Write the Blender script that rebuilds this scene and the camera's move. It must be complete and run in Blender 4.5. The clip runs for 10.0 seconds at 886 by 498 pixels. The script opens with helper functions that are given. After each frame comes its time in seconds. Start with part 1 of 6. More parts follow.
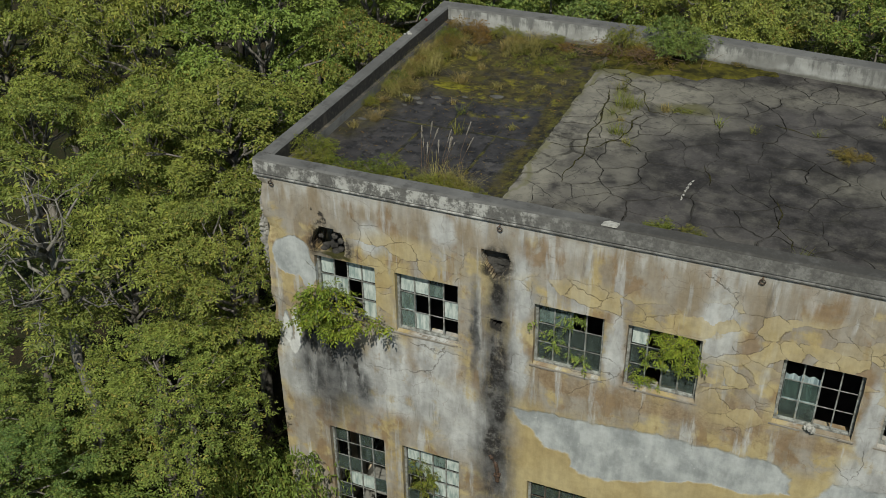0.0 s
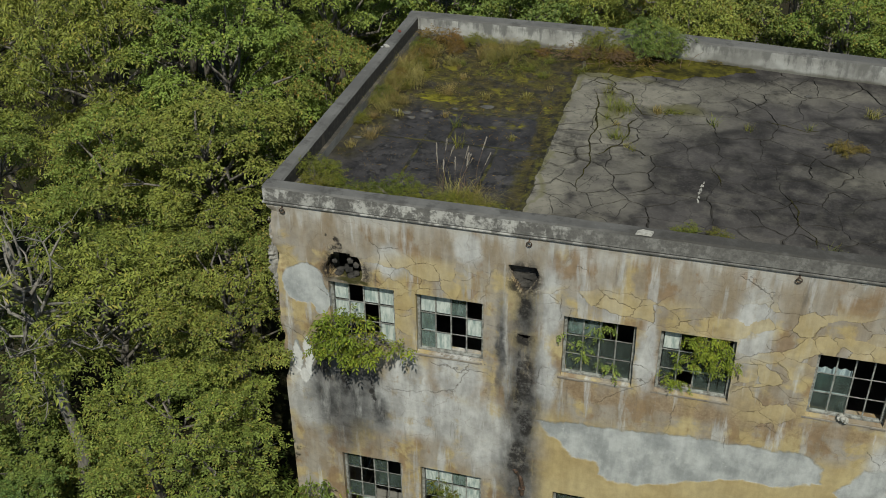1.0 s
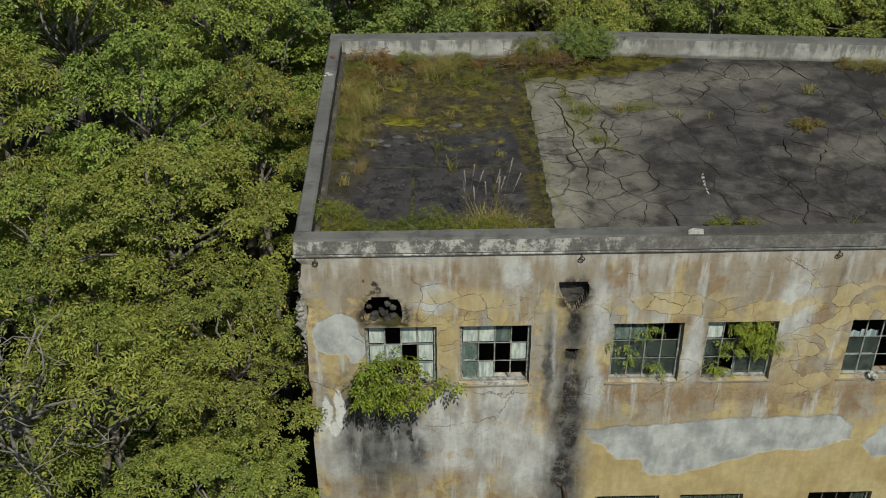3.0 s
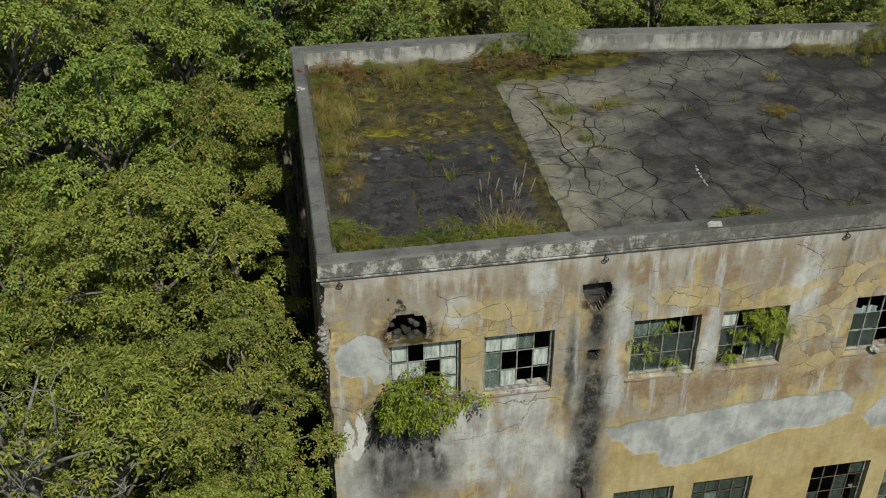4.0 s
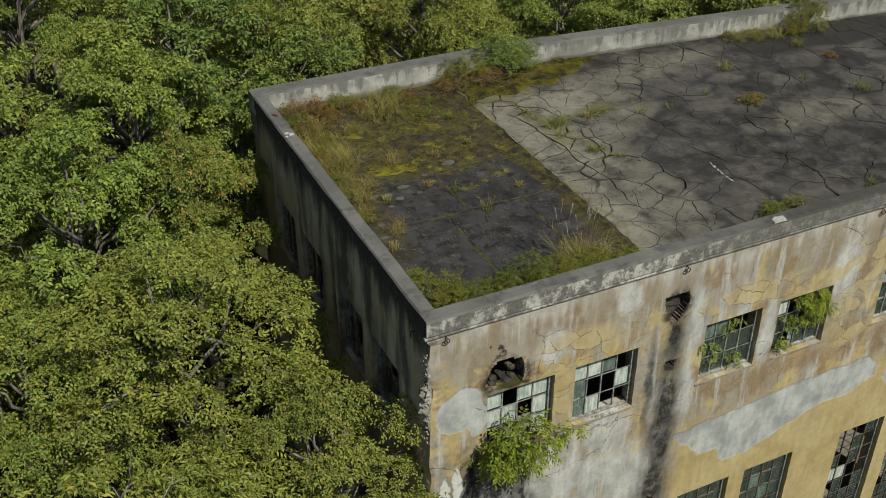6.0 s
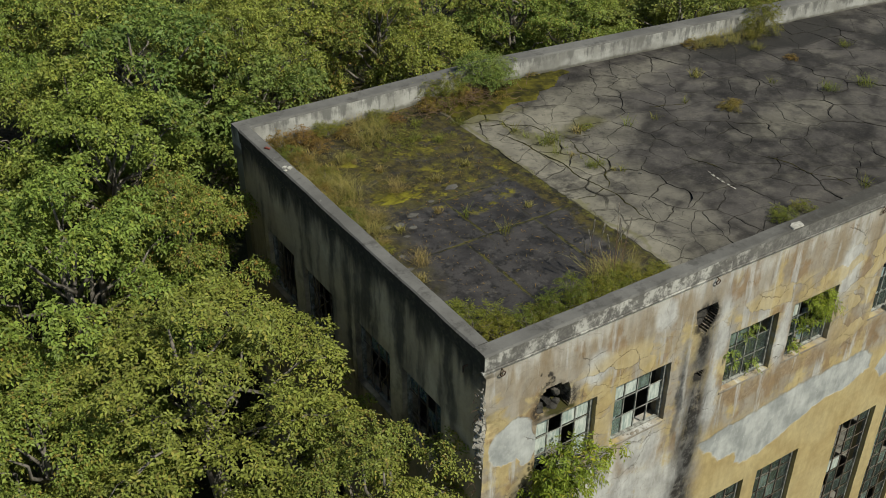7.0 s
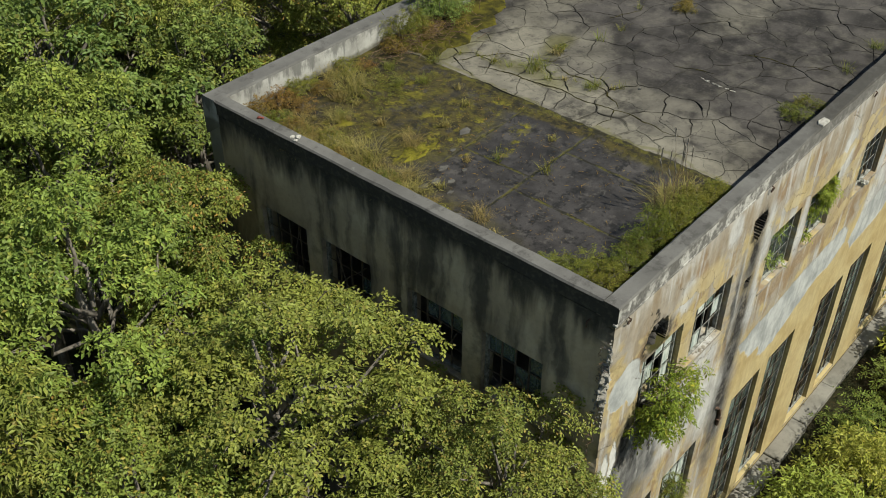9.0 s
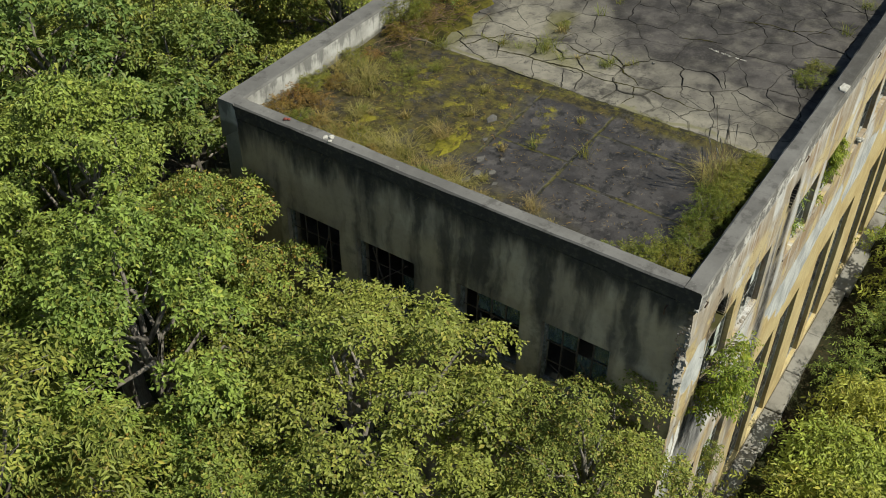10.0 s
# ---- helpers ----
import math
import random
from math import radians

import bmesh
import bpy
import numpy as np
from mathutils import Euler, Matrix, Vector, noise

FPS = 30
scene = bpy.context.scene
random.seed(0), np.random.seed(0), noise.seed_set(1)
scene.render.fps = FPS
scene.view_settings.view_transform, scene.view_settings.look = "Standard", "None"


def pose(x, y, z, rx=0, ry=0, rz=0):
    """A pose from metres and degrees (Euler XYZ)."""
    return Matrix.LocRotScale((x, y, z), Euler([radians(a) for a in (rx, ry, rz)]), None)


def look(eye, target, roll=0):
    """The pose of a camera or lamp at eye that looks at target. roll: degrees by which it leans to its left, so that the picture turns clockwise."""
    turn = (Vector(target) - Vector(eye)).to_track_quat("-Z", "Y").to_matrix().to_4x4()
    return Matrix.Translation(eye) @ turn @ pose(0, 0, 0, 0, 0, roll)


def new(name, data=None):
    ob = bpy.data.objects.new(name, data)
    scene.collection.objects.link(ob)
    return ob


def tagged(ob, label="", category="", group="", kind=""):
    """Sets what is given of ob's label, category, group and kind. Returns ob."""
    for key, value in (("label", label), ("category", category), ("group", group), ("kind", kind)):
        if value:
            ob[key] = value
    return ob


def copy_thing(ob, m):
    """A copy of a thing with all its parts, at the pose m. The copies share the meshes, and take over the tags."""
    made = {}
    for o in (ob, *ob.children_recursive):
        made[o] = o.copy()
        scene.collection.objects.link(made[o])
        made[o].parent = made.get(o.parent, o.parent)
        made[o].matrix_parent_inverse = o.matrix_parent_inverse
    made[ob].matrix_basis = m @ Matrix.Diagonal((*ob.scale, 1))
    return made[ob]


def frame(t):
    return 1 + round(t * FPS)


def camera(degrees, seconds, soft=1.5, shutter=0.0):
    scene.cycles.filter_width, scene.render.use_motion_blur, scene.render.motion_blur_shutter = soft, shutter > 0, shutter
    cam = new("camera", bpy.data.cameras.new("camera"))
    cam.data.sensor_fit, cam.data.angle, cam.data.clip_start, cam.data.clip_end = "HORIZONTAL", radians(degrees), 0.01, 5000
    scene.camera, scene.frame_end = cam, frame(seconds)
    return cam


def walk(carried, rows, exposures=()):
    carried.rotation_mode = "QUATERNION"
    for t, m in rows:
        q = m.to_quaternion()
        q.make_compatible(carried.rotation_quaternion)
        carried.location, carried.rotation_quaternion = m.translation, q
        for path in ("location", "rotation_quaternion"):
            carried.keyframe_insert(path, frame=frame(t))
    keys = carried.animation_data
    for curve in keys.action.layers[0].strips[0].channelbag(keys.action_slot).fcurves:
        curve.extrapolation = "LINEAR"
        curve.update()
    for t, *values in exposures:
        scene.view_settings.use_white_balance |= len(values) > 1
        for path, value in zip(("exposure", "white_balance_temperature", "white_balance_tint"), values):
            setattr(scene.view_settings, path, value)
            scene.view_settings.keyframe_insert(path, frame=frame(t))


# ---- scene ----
cam = camera(45.9, 10.0, 0.95)
PATH = [
    (0, (9.367, -13.75, 18.557), (8.708, -12.192, 17.488), -0.8),
    (0.5, (8.283, -13.944, 18.643), (7.721, -12.352, 17.571), -0.7),
    (1, (7.067, -14.063, 18.752), (6.612, -12.441, 17.675), -0.7),
    (1.5, (5.817, -14.16, 18.842), (5.485, -12.511, 17.762), -0.7),
    (2, (4.603, -14.168, 18.919), (4.386, -12.502, 17.834), -0.7),
    (2.5, (3.316, -14.137, 18.974), (3.221, -12.46, 17.888), -0.5),
    (2.7, (2.82, -14.09, 18.993), (2.775, -12.411, 17.907), -0.4),
    (3.8, (0.154, -13.527, 19.05), (0.385, -11.865, 17.961), -0.2),
    (4, (-0.33, -13.384, 19.048), (-0.051, -11.73, 17.959), -0.1),
    (4.5, (-1.514, -12.966, 19.061), (-1.122, -11.335, 17.972), -0.1),
    (5, (-2.691, -12.392, 19.106), (-2.184, -10.793, 18.017), -0.0),
    (5.5, (-3.831, -11.654, 19.138), (-3.212, -10.093, 18.052), 0.0),
    (5.7, (-4.266, -11.329, 19.148), (-3.606, -9.787, 18.059), -0.1),
    (6.8, (-6.423, -9.584, 19.268), (-5.544, -8.15, 18.186), 0.4),
    (7, (-6.756, -9.258, 19.292), (-5.835, -7.849, 18.212), 0.3),
    (7.5, (-7.55, -8.349, 19.317), (-6.533, -7.015, 18.228), 0.3),
    (8, (-8.292, -7.335, 19.322), (-7.202, -6.1, 18.188), 0.3),
    (8.5, (-8.998, -6.265, 19.345), (-7.845, -5.133, 18.166), 0.3),
    (9, (-9.616, -5.122, 19.415), (-8.416, -4.095, 18.19), 0.4),
    (9.5, (-10.182, -3.972, 19.508), (-8.945, -3.046, 18.239), 0.6),
    (10, (-10.661, -2.805, 19.659), (-9.376, -1.967, 18.375), 0.8),
]
walk(cam, [(t, look(eye, target, roll)) for t, eye, target, roll in PATH], [(0.0, -0.22, 6400, 2), (5.0, -0.11, 6700, 2), (8.5, 0.19, 6800, 2), (10.0, 0.40, 6800, 2)])


# ---- world, sun ----
SUN = Vector((0.17, -0.59, 0.79)).normalized()
world = bpy.data.worlds.new("world")
scene.world = world
world.use_nodes = True
wn = world.node_tree.nodes
sky = wn.new("ShaderNodeTexSky")
sky.sky_type = "NISHITA"
sky.sun_disc = False
sky.sun_elevation = math.asin(SUN.z)
sky.sun_rotation = math.atan2(SUN.x, SUN.y)
wn["Background"].inputs["Strength"].default_value = 0.078
world.node_tree.links.new(sky.outputs[0], wn["Background"].inputs["Color"])
sun = new("sun", bpy.data.lights.new("sun", "SUN"))
sun.data.energy = 5.0
sun.data.angle = radians(0.5)
sun.data.color = (1.0, 0.95, 0.86)
sun.matrix_world = look(SUN * 60, (0, 0, 0))


# ---- node helpers ----
class Nodes:
    """Short hand for building one material."""

    def __init__(self, name):
        self.mat = bpy.data.materials.new(name)
        self.mat.use_nodes = True
        self.tree = self.mat.node_tree
        self.bsdf = self.tree.nodes["Principled BSDF"]
        self.pos = self.tree.nodes.new("ShaderNodeNewGeometry").outputs["Position"]

    def link(self, a, b):
        self.tree.links.new(a, b)

    def put(self, socket, v):
        if hasattr(v, "is_output"):
            self.link(v, socket)
        elif isinstance(v, (tuple, list)) and len(v) == 3 and socket.type == "RGBA":
            socket.default_value = (*v, 1)
        else:
            socket.default_value = v

    def scaled(self, v, scale, shift=(0, 0, 0)):
        n = self.tree.nodes.new("ShaderNodeVectorMath")
        n.operation = "MULTIPLY_ADD"
        self.put(n.inputs[0], v)
        n.inputs[1].default_value = scale
        n.inputs[2].default_value = shift
        return n.outputs[0]

    def noise(self, scale, detail=4, rough=0.55, v=None, stretch=None, shift=(0, 0, 0), colour=False):
        v = v or self.pos
        if stretch or shift != (0, 0, 0):
            v = self.scaled(v, stretch or (1, 1, 1), shift)
        n = self.tree.nodes.new("ShaderNodeTexNoise")
        n.inputs["Scale"].default_value = scale
        n.inputs["Detail"].default_value = detail
        n.inputs["Roughness"].default_value = rough
        self.link(v, n.inputs["Vector"])
        return n.outputs["Color" if colour else "Fac"]

    def ramp(self, v, a, b, lo=0.0, hi=1.0):
        n = self.tree.nodes.new("ShaderNodeMapRange")
        n.interpolation_type = "SMOOTHSTEP"
        for i, x in enumerate((v, a, b, lo, hi)):
            self.put(n.inputs[i], x)
        return n.outputs[0]

    def math(self, op, a, b=0.0):
        n = self.tree.nodes.new("ShaderNodeMath")
        n.operation = op
        self.put(n.inputs[0], a)
        self.put(n.inputs[1], b)
        return n.outputs[0]

    def mix(self, f, a, b):
        n = self.tree.nodes.new("ShaderNodeMix")
        n.data_type = "RGBA"
        self.put(n.inputs[0], f)
        self.put(n.inputs[6], a)
        self.put(n.inputs[7], b)
        return n.outputs[2]

    def warp(self, scale, amount, v=None):
        """Position pushed about by noise."""
        v = v or self.pos
        c = self.noise(scale, 4, 0.6, v, colour=True)
        n = self.tree.nodes.new("ShaderNodeVectorMath")
        n.operation = "MULTIPLY_ADD"
        self.link(c, n.inputs[0])
        n.inputs[1].default_value = (amount,) * 3
        m = self.tree.nodes.new("ShaderNodeVectorMath")
        m.operation = "ADD"
        self.link(v, n.inputs[2])
        self.link(n.outputs[0], m.inputs[0])
        m.inputs[1].default_value = (-amount / 2,) * 3
        return m.outputs[0]

    def blobs(self, v, spots, soft=0.25):
        """Union of soft ellipsoids (centre, radii); a radius of 0 leaves an axis out."""
        out = None
        for c, r in spots:
            k = tuple(1 / q if q else 0 for q in r)
            d = self.scaled(v, k, tuple(-a * b for a, b in zip(c, k)))
            n = self.tree.nodes.new("ShaderNodeVectorMath")
            n.operation = "LENGTH"
            self.link(d, n.inputs[0])
            m = self.ramp(n.outputs["Value"], 1 - soft, 1 + soft, 1.0, 0.0)
            out = m if out is None else self.math("MAXIMUM", out, m)
        return out

    def polygon(self, v, corners, soft):
        """A convex outline of (x, z) corners on the front wall."""
        cx, cz = sum(p[0] for p in corners) / len(corners), sum(p[1] for p in corners) / len(corners)
        out = None
        for (ax, az), (bx, bz) in zip(corners, corners[1:] + corners[:1]):
            k = math.hypot(bx - ax, bz - az)
            nx, nz = (bz - az) / k, (ax - bx) / k
            if (cx - ax) * nx + (cz - az) * nz > 0:
                nx, nz = -nx, -nz
            n = self.tree.nodes.new("ShaderNodeVectorMath")
            n.operation = "DOT_PRODUCT"
            self.put(n.inputs[0], v)
            n.inputs[1].default_value = (nx, 0, nz)
            d = self.math("SUBTRACT", n.outputs["Value"], ax * nx + az * nz)
            out = d if out is None else self.math("MAXIMUM", out, d)
        return self.ramp(out, -soft, soft, 1.0, 0.0)

    def cracks(self, scale, width, v=None):
        n = self.tree.nodes.new("ShaderNodeTexVoronoi")
        n.feature = "DISTANCE_TO_EDGE"
        n.inputs["Scale"].default_value = scale
        self.link(v or self.warp(1.7, 0.35), n.inputs["Vector"])
        return self.ramp(n.outputs["Distance"], 0.0, width, 1.0, 0.0)

    def cells(self, scale, v=None):
        """A random value for each flake of a broken coat."""
        n = self.tree.nodes.new("ShaderNodeTexVoronoi")
        n.inputs["Scale"].default_value = scale
        self.link(v or self.warp(1.7, 0.35), n.inputs["Vector"])
        sep = self.tree.nodes.new("ShaderNodeSeparateXYZ")
        self.link(n.outputs["Color"], sep.inputs[0])
        return sep.outputs[0]

    def done(self, colour, rough=0.85, bump=None, depth=0.01, strength=0.6, metal=0.0, spec=0.3):
        self.put(self.bsdf.inputs["Base Color"], colour)
        self.put(self.bsdf.inputs["Roughness"], rough)
        self.put(self.bsdf.inputs["Metallic"], metal)
        self.put(self.bsdf.inputs["Specular IOR Level"], spec)
        if bump is not None:
            b = self.tree.nodes.new("ShaderNodeBump")
            b.inputs["Strength"].default_value = strength
            b.inputs["Distance"].default_value = depth
            self.link(bump, b.inputs["Height"])
            self.link(b.outputs[0], self.bsdf.inputs["Normal"])
        return self.mat


# ---- materials ----
def make_front_plaster():
    m = Nodes("weathered_ochre_plaster")
    sep = m.tree.nodes.new("ShaderNodeSeparateXYZ")
    m.link(m.pos, sep.inputs[0])
    X, Z = sep.outputs["X"], sep.outputs["Z"]
    w = m.warp(1.1, 0.40)
    wf = m.warp(4.5, 0.15, w)
    wn2 = m.warp(10.0, 0.07, wf)
    fine = m.noise(16, 5, 0.6)
    mid = m.noise(1.6, 4, 0.55)
    soft = m.noise(0.7, 3, 0.5, shift=(4, 0, 8))
    # the sound ochre coat
    ochre = m.mix(m.ramp(mid, 0.32, 0.68), (0.355, 0.270, 0.133), (0.425, 0.338, 0.172))
    ochre = m.mix(m.ramp(soft, 0.40, 0.62, 0, 0.7), ochre, (0.445, 0.367, 0.205))
    high = m.ramp(m.math("ADD", Z, m.math("MULTIPLY", m.noise(1.2, 5, 0.6), 1.0)), 6.35, 6.95)
    left = m.ramp(m.math("ADD", X, m.math("MULTIPLY", mid, 0.8)), 4.9, 5.6, 1.0, 0.0)
    worn = m.math("MAXIMUM", high, left)
    top = m.ramp(m.math("ADD", Z, m.math("MULTIPLY", m.noise(1.4, 4, 0.6, shift=(0, 0, 3)), 0.9)), 9.2, 9.75)
    # rain-washed grey-brown bands, thickest under the coping
    band = m.noise(1.0, 5, 0.55, stretch=(1.7, 1, 0.42), shift=(3, 0, 1))
    patch = m.noise(1.7, 5, 0.62, v=w, stretch=(0.9, 1, 1.3), shift=(7, 0, 2))
    wash_n = m.math("ADD", m.math("ADD", m.math("MULTIPLY", band, 0.5), m.math("MULTIPLY", patch, 0.5)), m.math("MULTIPLY", top, 0.085))
    wash_col = m.mix(m.ramp(m.noise(1.3, 4, 0.55, stretch=(1.6, 1, 0.6), shift=(1, 0, 9)), 0.38, 0.62), (0.245, 0.200, 0.150), (0.315, 0.288, 0.255))
    col = m.mix(m.math("MULTIPLY", m.ramp(wash_n, 0.432, 0.525, 0, 0.90), worn), ochre, wash_col)
    # rusty brown blotches
    brown_n = m.noise(1.35, 5, 0.6, v=w, stretch=(1.3, 1, 0.8), shift=(11, 0, 4))
    col = m.mix(m.math("MULTIPLY", m.ramp(brown_n, 0.525, 0.62, 0, 0.75), worn), col, (0.235, 0.155, 0.085))
    ledge = m.blobs(wf, [((5.85, 0, 6.90), (0.75, 0, 0.20)), ((7.4, 0, 6.88), (0.75, 0, 0.24)), ((8.6, 0, 7.0), (0.7, 0, 0.42)), ((9.9, 0, 6.9), (0.6, 0, 0.14)), ((3.05, 0, 6.45), (0.30, 0, 0.36)), ((3.72, 0, 6.4), (0.2, 0, 0.55)), ((11.5, 0, 6.85), (0.7, 0, 0.2))], 0.35)
    col = m.mix(m.math("MULTIPLY", ledge, m.ramp(mid, 0.3, 0.6, 0.35, 0.85)), col, m.mix(m.ramp(fine, 0.35, 0.65), (0.22, 0.15, 0.09), (0.30, 0.225, 0.14)))
    # pale lime runs and scoured render
    run = m.noise(1.0, 5, 0.6, stretch=(3.4, 1, 0.42), shift=(2, 0, 6))
    scour = m.blobs(wf, [((2.5, 0, 5.75), (2.0, 0, 0.62)), ((0.5, 0, 5.6), (0.5, 0, 0.75)), ((3.35, 0, 6.75), (0.45, 0, 0.6)), ((3.9, 0, 5.4), (0.6, 0, 0.9)), ((2.45, 0, 6.5), (0.42, 0, 0.55)), ((6.6, 0, 7.8), (0.17, 0, 0.75)), ((10.66, 0, 7.5), (0.16, 0, 0.9)),
                         ((4.98, 0, 8.6), (0.2, 0, 0.8)), ((4.95, 0, 7.2), (0.18, 0, 0.9)), ((8.2, 0, 8.7), (0.35, 0, 0.8)), ((2.2, 0, 9.0), (0.3, 0, 0.35)), ((3.55, 0, 9.5), (0.25, 0, 0.3)), ((10.9, 0, 6.3), (0.5, 0, 0.9))], 0.35)
    limed = m.mix(m.ramp(m.noise(2.0, 5, 0.6, stretch=(1.5, 1, 0.6), shift=(0, 0, 4)), 0.36, 0.64), (0.33, 0.325, 0.315), (0.50, 0.497, 0.485))
    lime = m.math("MAXIMUM", m.math("MULTIPLY", m.ramp(run, 0.535, 0.63, 0, 0.75), worn), m.math("MULTIPLY", scour, m.ramp(m.math("ADD", m.math("MULTIPLY", run, 0.5), m.math("MULTIPLY", patch, 0.5)), 0.37, 0.47, 0.20, 0.94)))
    col = m.mix(lime, col, limed)
    drip = m.ramp(m.math("ADD", Z, m.math("MULTIPLY", m.noise(1.0, 5, 0.6, stretch=(4.5, 1, 0.25), shift=(1, 0, 5)), 1.9)), 10.45, 10.8, 0, 0.75)
    col = m.mix(m.math("MULTIPLY", drip, m.ramp(mid, 0.35, 0.6, 0.3, 1.0)), col, (0.45, 0.435, 0.41))
    # dark seep under sills and coping
    seep = m.noise(1.0, 5, 0.65, stretch=(4.0, 1, 0.5), shift=(9, 0, 7))
    col = m.mix(m.math("MULTIPLY", m.ramp(seep, 0.60, 0.70, 0, 0.6), worn), col, (0.14, 0.12, 0.10))
    # broken coat: flakes with sharp dark rims
    flat_v = m.scaled(wn2, (1.0, 0.0, 1.55))
    zone = m.blobs(w, [((2.7, 0, 8.75), (1.15, 0, 0.42)), ((6.2, 0, 8.65), (1.3, 0, 0.40)), ((9.2, 0, 8.7), (1.8, 0, 0.55)), ((8.6, 0, 7.5), (0.6, 0, 0.75)), ((2.42, 0, 7.9), (0.18, 0, 0.6)), ((12.0, 0, 8.2), (1.5, 0, 0.8)), ((0.8, 0, 7.2), (0.3, 0, 0.4))], 0.4)
    cell = m.cells(2.1, flat_v)
    rim = m.math("MULTIPLY", m.cracks(2.1, 0.020, flat_v), m.ramp(m.noise(1.6, 4, 0.6, shift=(4, 0, 4)), 0.42, 0.52))
    keep = m.math("MULTIPLY", zone, m.ramp(cell, 0.34, 0.40, 0, 0.72))
    col = m.mix(keep, col, m.mix(m.ramp(mid, 0.3, 0.7), (0.41, 0.325, 0.165), (0.475, 0.39, 0.22)))
    col = m.mix(m.math("MULTIPLY", m.math("MULTIPLY", rim, m.math("MAXIMUM", zone, m.math("MULTIPLY", worn, 0.4))), 0.7), col, (0.13, 0.095, 0.063))
    # bare render where the coat has fallen off, with crisp edges
    slab = m.math("MAXIMUM", m.polygon(wn2, [(4.75, 6.12), (5.5, 5.3), (6.7, 5.25), (9.0, 5.48), (9.72, 5.68), (9.72, 6.0), (9.3, 6.36), (8.9, 6.36), (7.0, 6.22)], 0.035),
                  m.polygon(wn2, [(5.82, 5.5), (6.0, 5.0), (6.35, 4.86), (7.3, 5.05), (8.2, 5.42), (7.4, 5.7)], 0.035))
    slab = m.math("MAXIMUM", slab, m.polygon(wn2, [(10.0, 5.5), (10.3, 5.2), (12.0, 5.4), (12.6, 6.0), (11.5, 6.3), (10.4, 6.15)], 0.035))
    disc = m.blobs(wf, [((0.55, 0, 8.30), (0.40, 0, 0.40)), ((0.86, 0, 8.05), (0.16, 0, 0.34)), ((0.26, 0, 6.62), (0.085, 0, 0.36)), ((0.50, 0, 6.62), (0.085, 0, 0.44)), ((14.2, 0, 5.8), (1.2, 0, 0.45))], 0.06)
    bare = m.math("MAXIMUM", slab, disc)
    bare_col = m.mix(m.ramp(m.noise(1.6, 5, 0.6, stretch=(1.4, 1, 0.9)), 0.34, 0.64), (0.28, 0.29, 0.287), (0.445, 0.452, 0.442))
    bare_col = m.mix(m.ramp(m.noise(5, 5, 0.7, shift=(4, 4, 4)), 0.60, 0.70, 0, 0.55), bare_col, (0.60, 0.595, 0.57))
    bare_col = m.mix(m.ramp(m.noise(8, 6, 0.7, shift=(1, 2, 3)), 0.66, 0.72, 0, 0.7), bare_col, (0.14, 0.135, 0.125))
    col = m.mix(bare, col, bare_col)
    # soot and algae stains; the black also paints in the dark of wall holes
    grime = m.blobs(wn2, [((4.55, 0, 6.4), (0.31, 0, 2.4)), ((4.55, 0, 4.5), (0.38, 0, 1.4)), ((1.15, 0, 5.8), (0.68, 0, 1.25)), ((1.35, 0, 6.75), (0.30, 0, 0.4)), ((0.78, 0, 6.1), (0.25, 0, 1.2)),
                          ((1.5, 0, 6.3), (0.45, 0, 0.4)), ((1.85, 0, 5.6), (0.22, 0, 0.5)), ((4.12, 0, 7.6), (0.10, 0, 0.9)), ((4.55, 0, 8.3), (0.2, 0, 0.7))], 0.62)
    grime = m.math("MULTIPLY", grime, m.ramp(m.noise(1.9, 6, 0.66, stretch=(2.4, 1, 0.55)), 0.30, 0.52, 0.42, 0.95))
    col = m.mix(grime, col, m.mix(m.ramp(m.noise(3.0, 5, 0.65), 0.35, 0.65), (0.040, 0.040, 0.041), (0.125, 0.122, 0.12)))
    # the smallest spots are holes, their darkness painted on the flat wall
    blackening = m.blobs(wn2, [((1.36, 0, 8.72), (0.42, 0, 0.36)), ((1.05, 0, 8.62), (0.16, 0, 0.22)), ((1.25, 0, 9.32), (0.06, 0, 0.07)), ((1.07, 0, 9.38), (0.03, 0, 0.04)), ((1.29, 0, 9.18), (0.06, 0, 0.08)), ((1.18, 0, 9.08), (0.10, 0, 0.08)),
                         ((4.5, 0, 9.0), (0.33, 0, 0.36)), ((4.52, 0, 8.5), (0.10, 0, 0.28)), ((4.55, 0, 7.85), (0.18, 0, 0.10)), ((4.60, 0, 7.0), (0.13, 0, 0.6)), ((4.48, 0, 6.9), (0.05, 0, 0.8)),
                         ((4.62, 0, 5.9), (0.14, 0, 0.3)), ((0.82, 0, 6.75), (0.13, 0, 0.5)), ((1.2, 0, 6.35), (0.10, 0, 0.45)), ((1.75, 0, 6.0), (0.06, 0, 0.3)), ((4.52, 0, 5.0), (0.2, 0, 0.5))], 0.30)
    blackening = m.math("MULTIPLY", blackening, m.ramp(m.noise(5, 6, 0.74), 0.38, 0.56, 0.0, 0.92))
    col = m.mix(blackening, col, (0.022, 0.020, 0.019))
    col = m.mix(m.blobs(wf, [((1.42, 0, 8.47), (0.34, 0, 0.06))], 0.3), col, (0.05, 0.047, 0.016))
    scar = m.blobs(wf, [((0.24, 0, 6.55), (0.075, 0, 0.34)), ((0.48, 0, 6.60), (0.085, 0, 0.46)), ((0.36, 0, 6.15), (0.12, 0, 0.16))], 0.12)
    col = m.mix(m.math("MULTIPLY", scar, 0.9), col, (0.60, 0.59, 0.57))
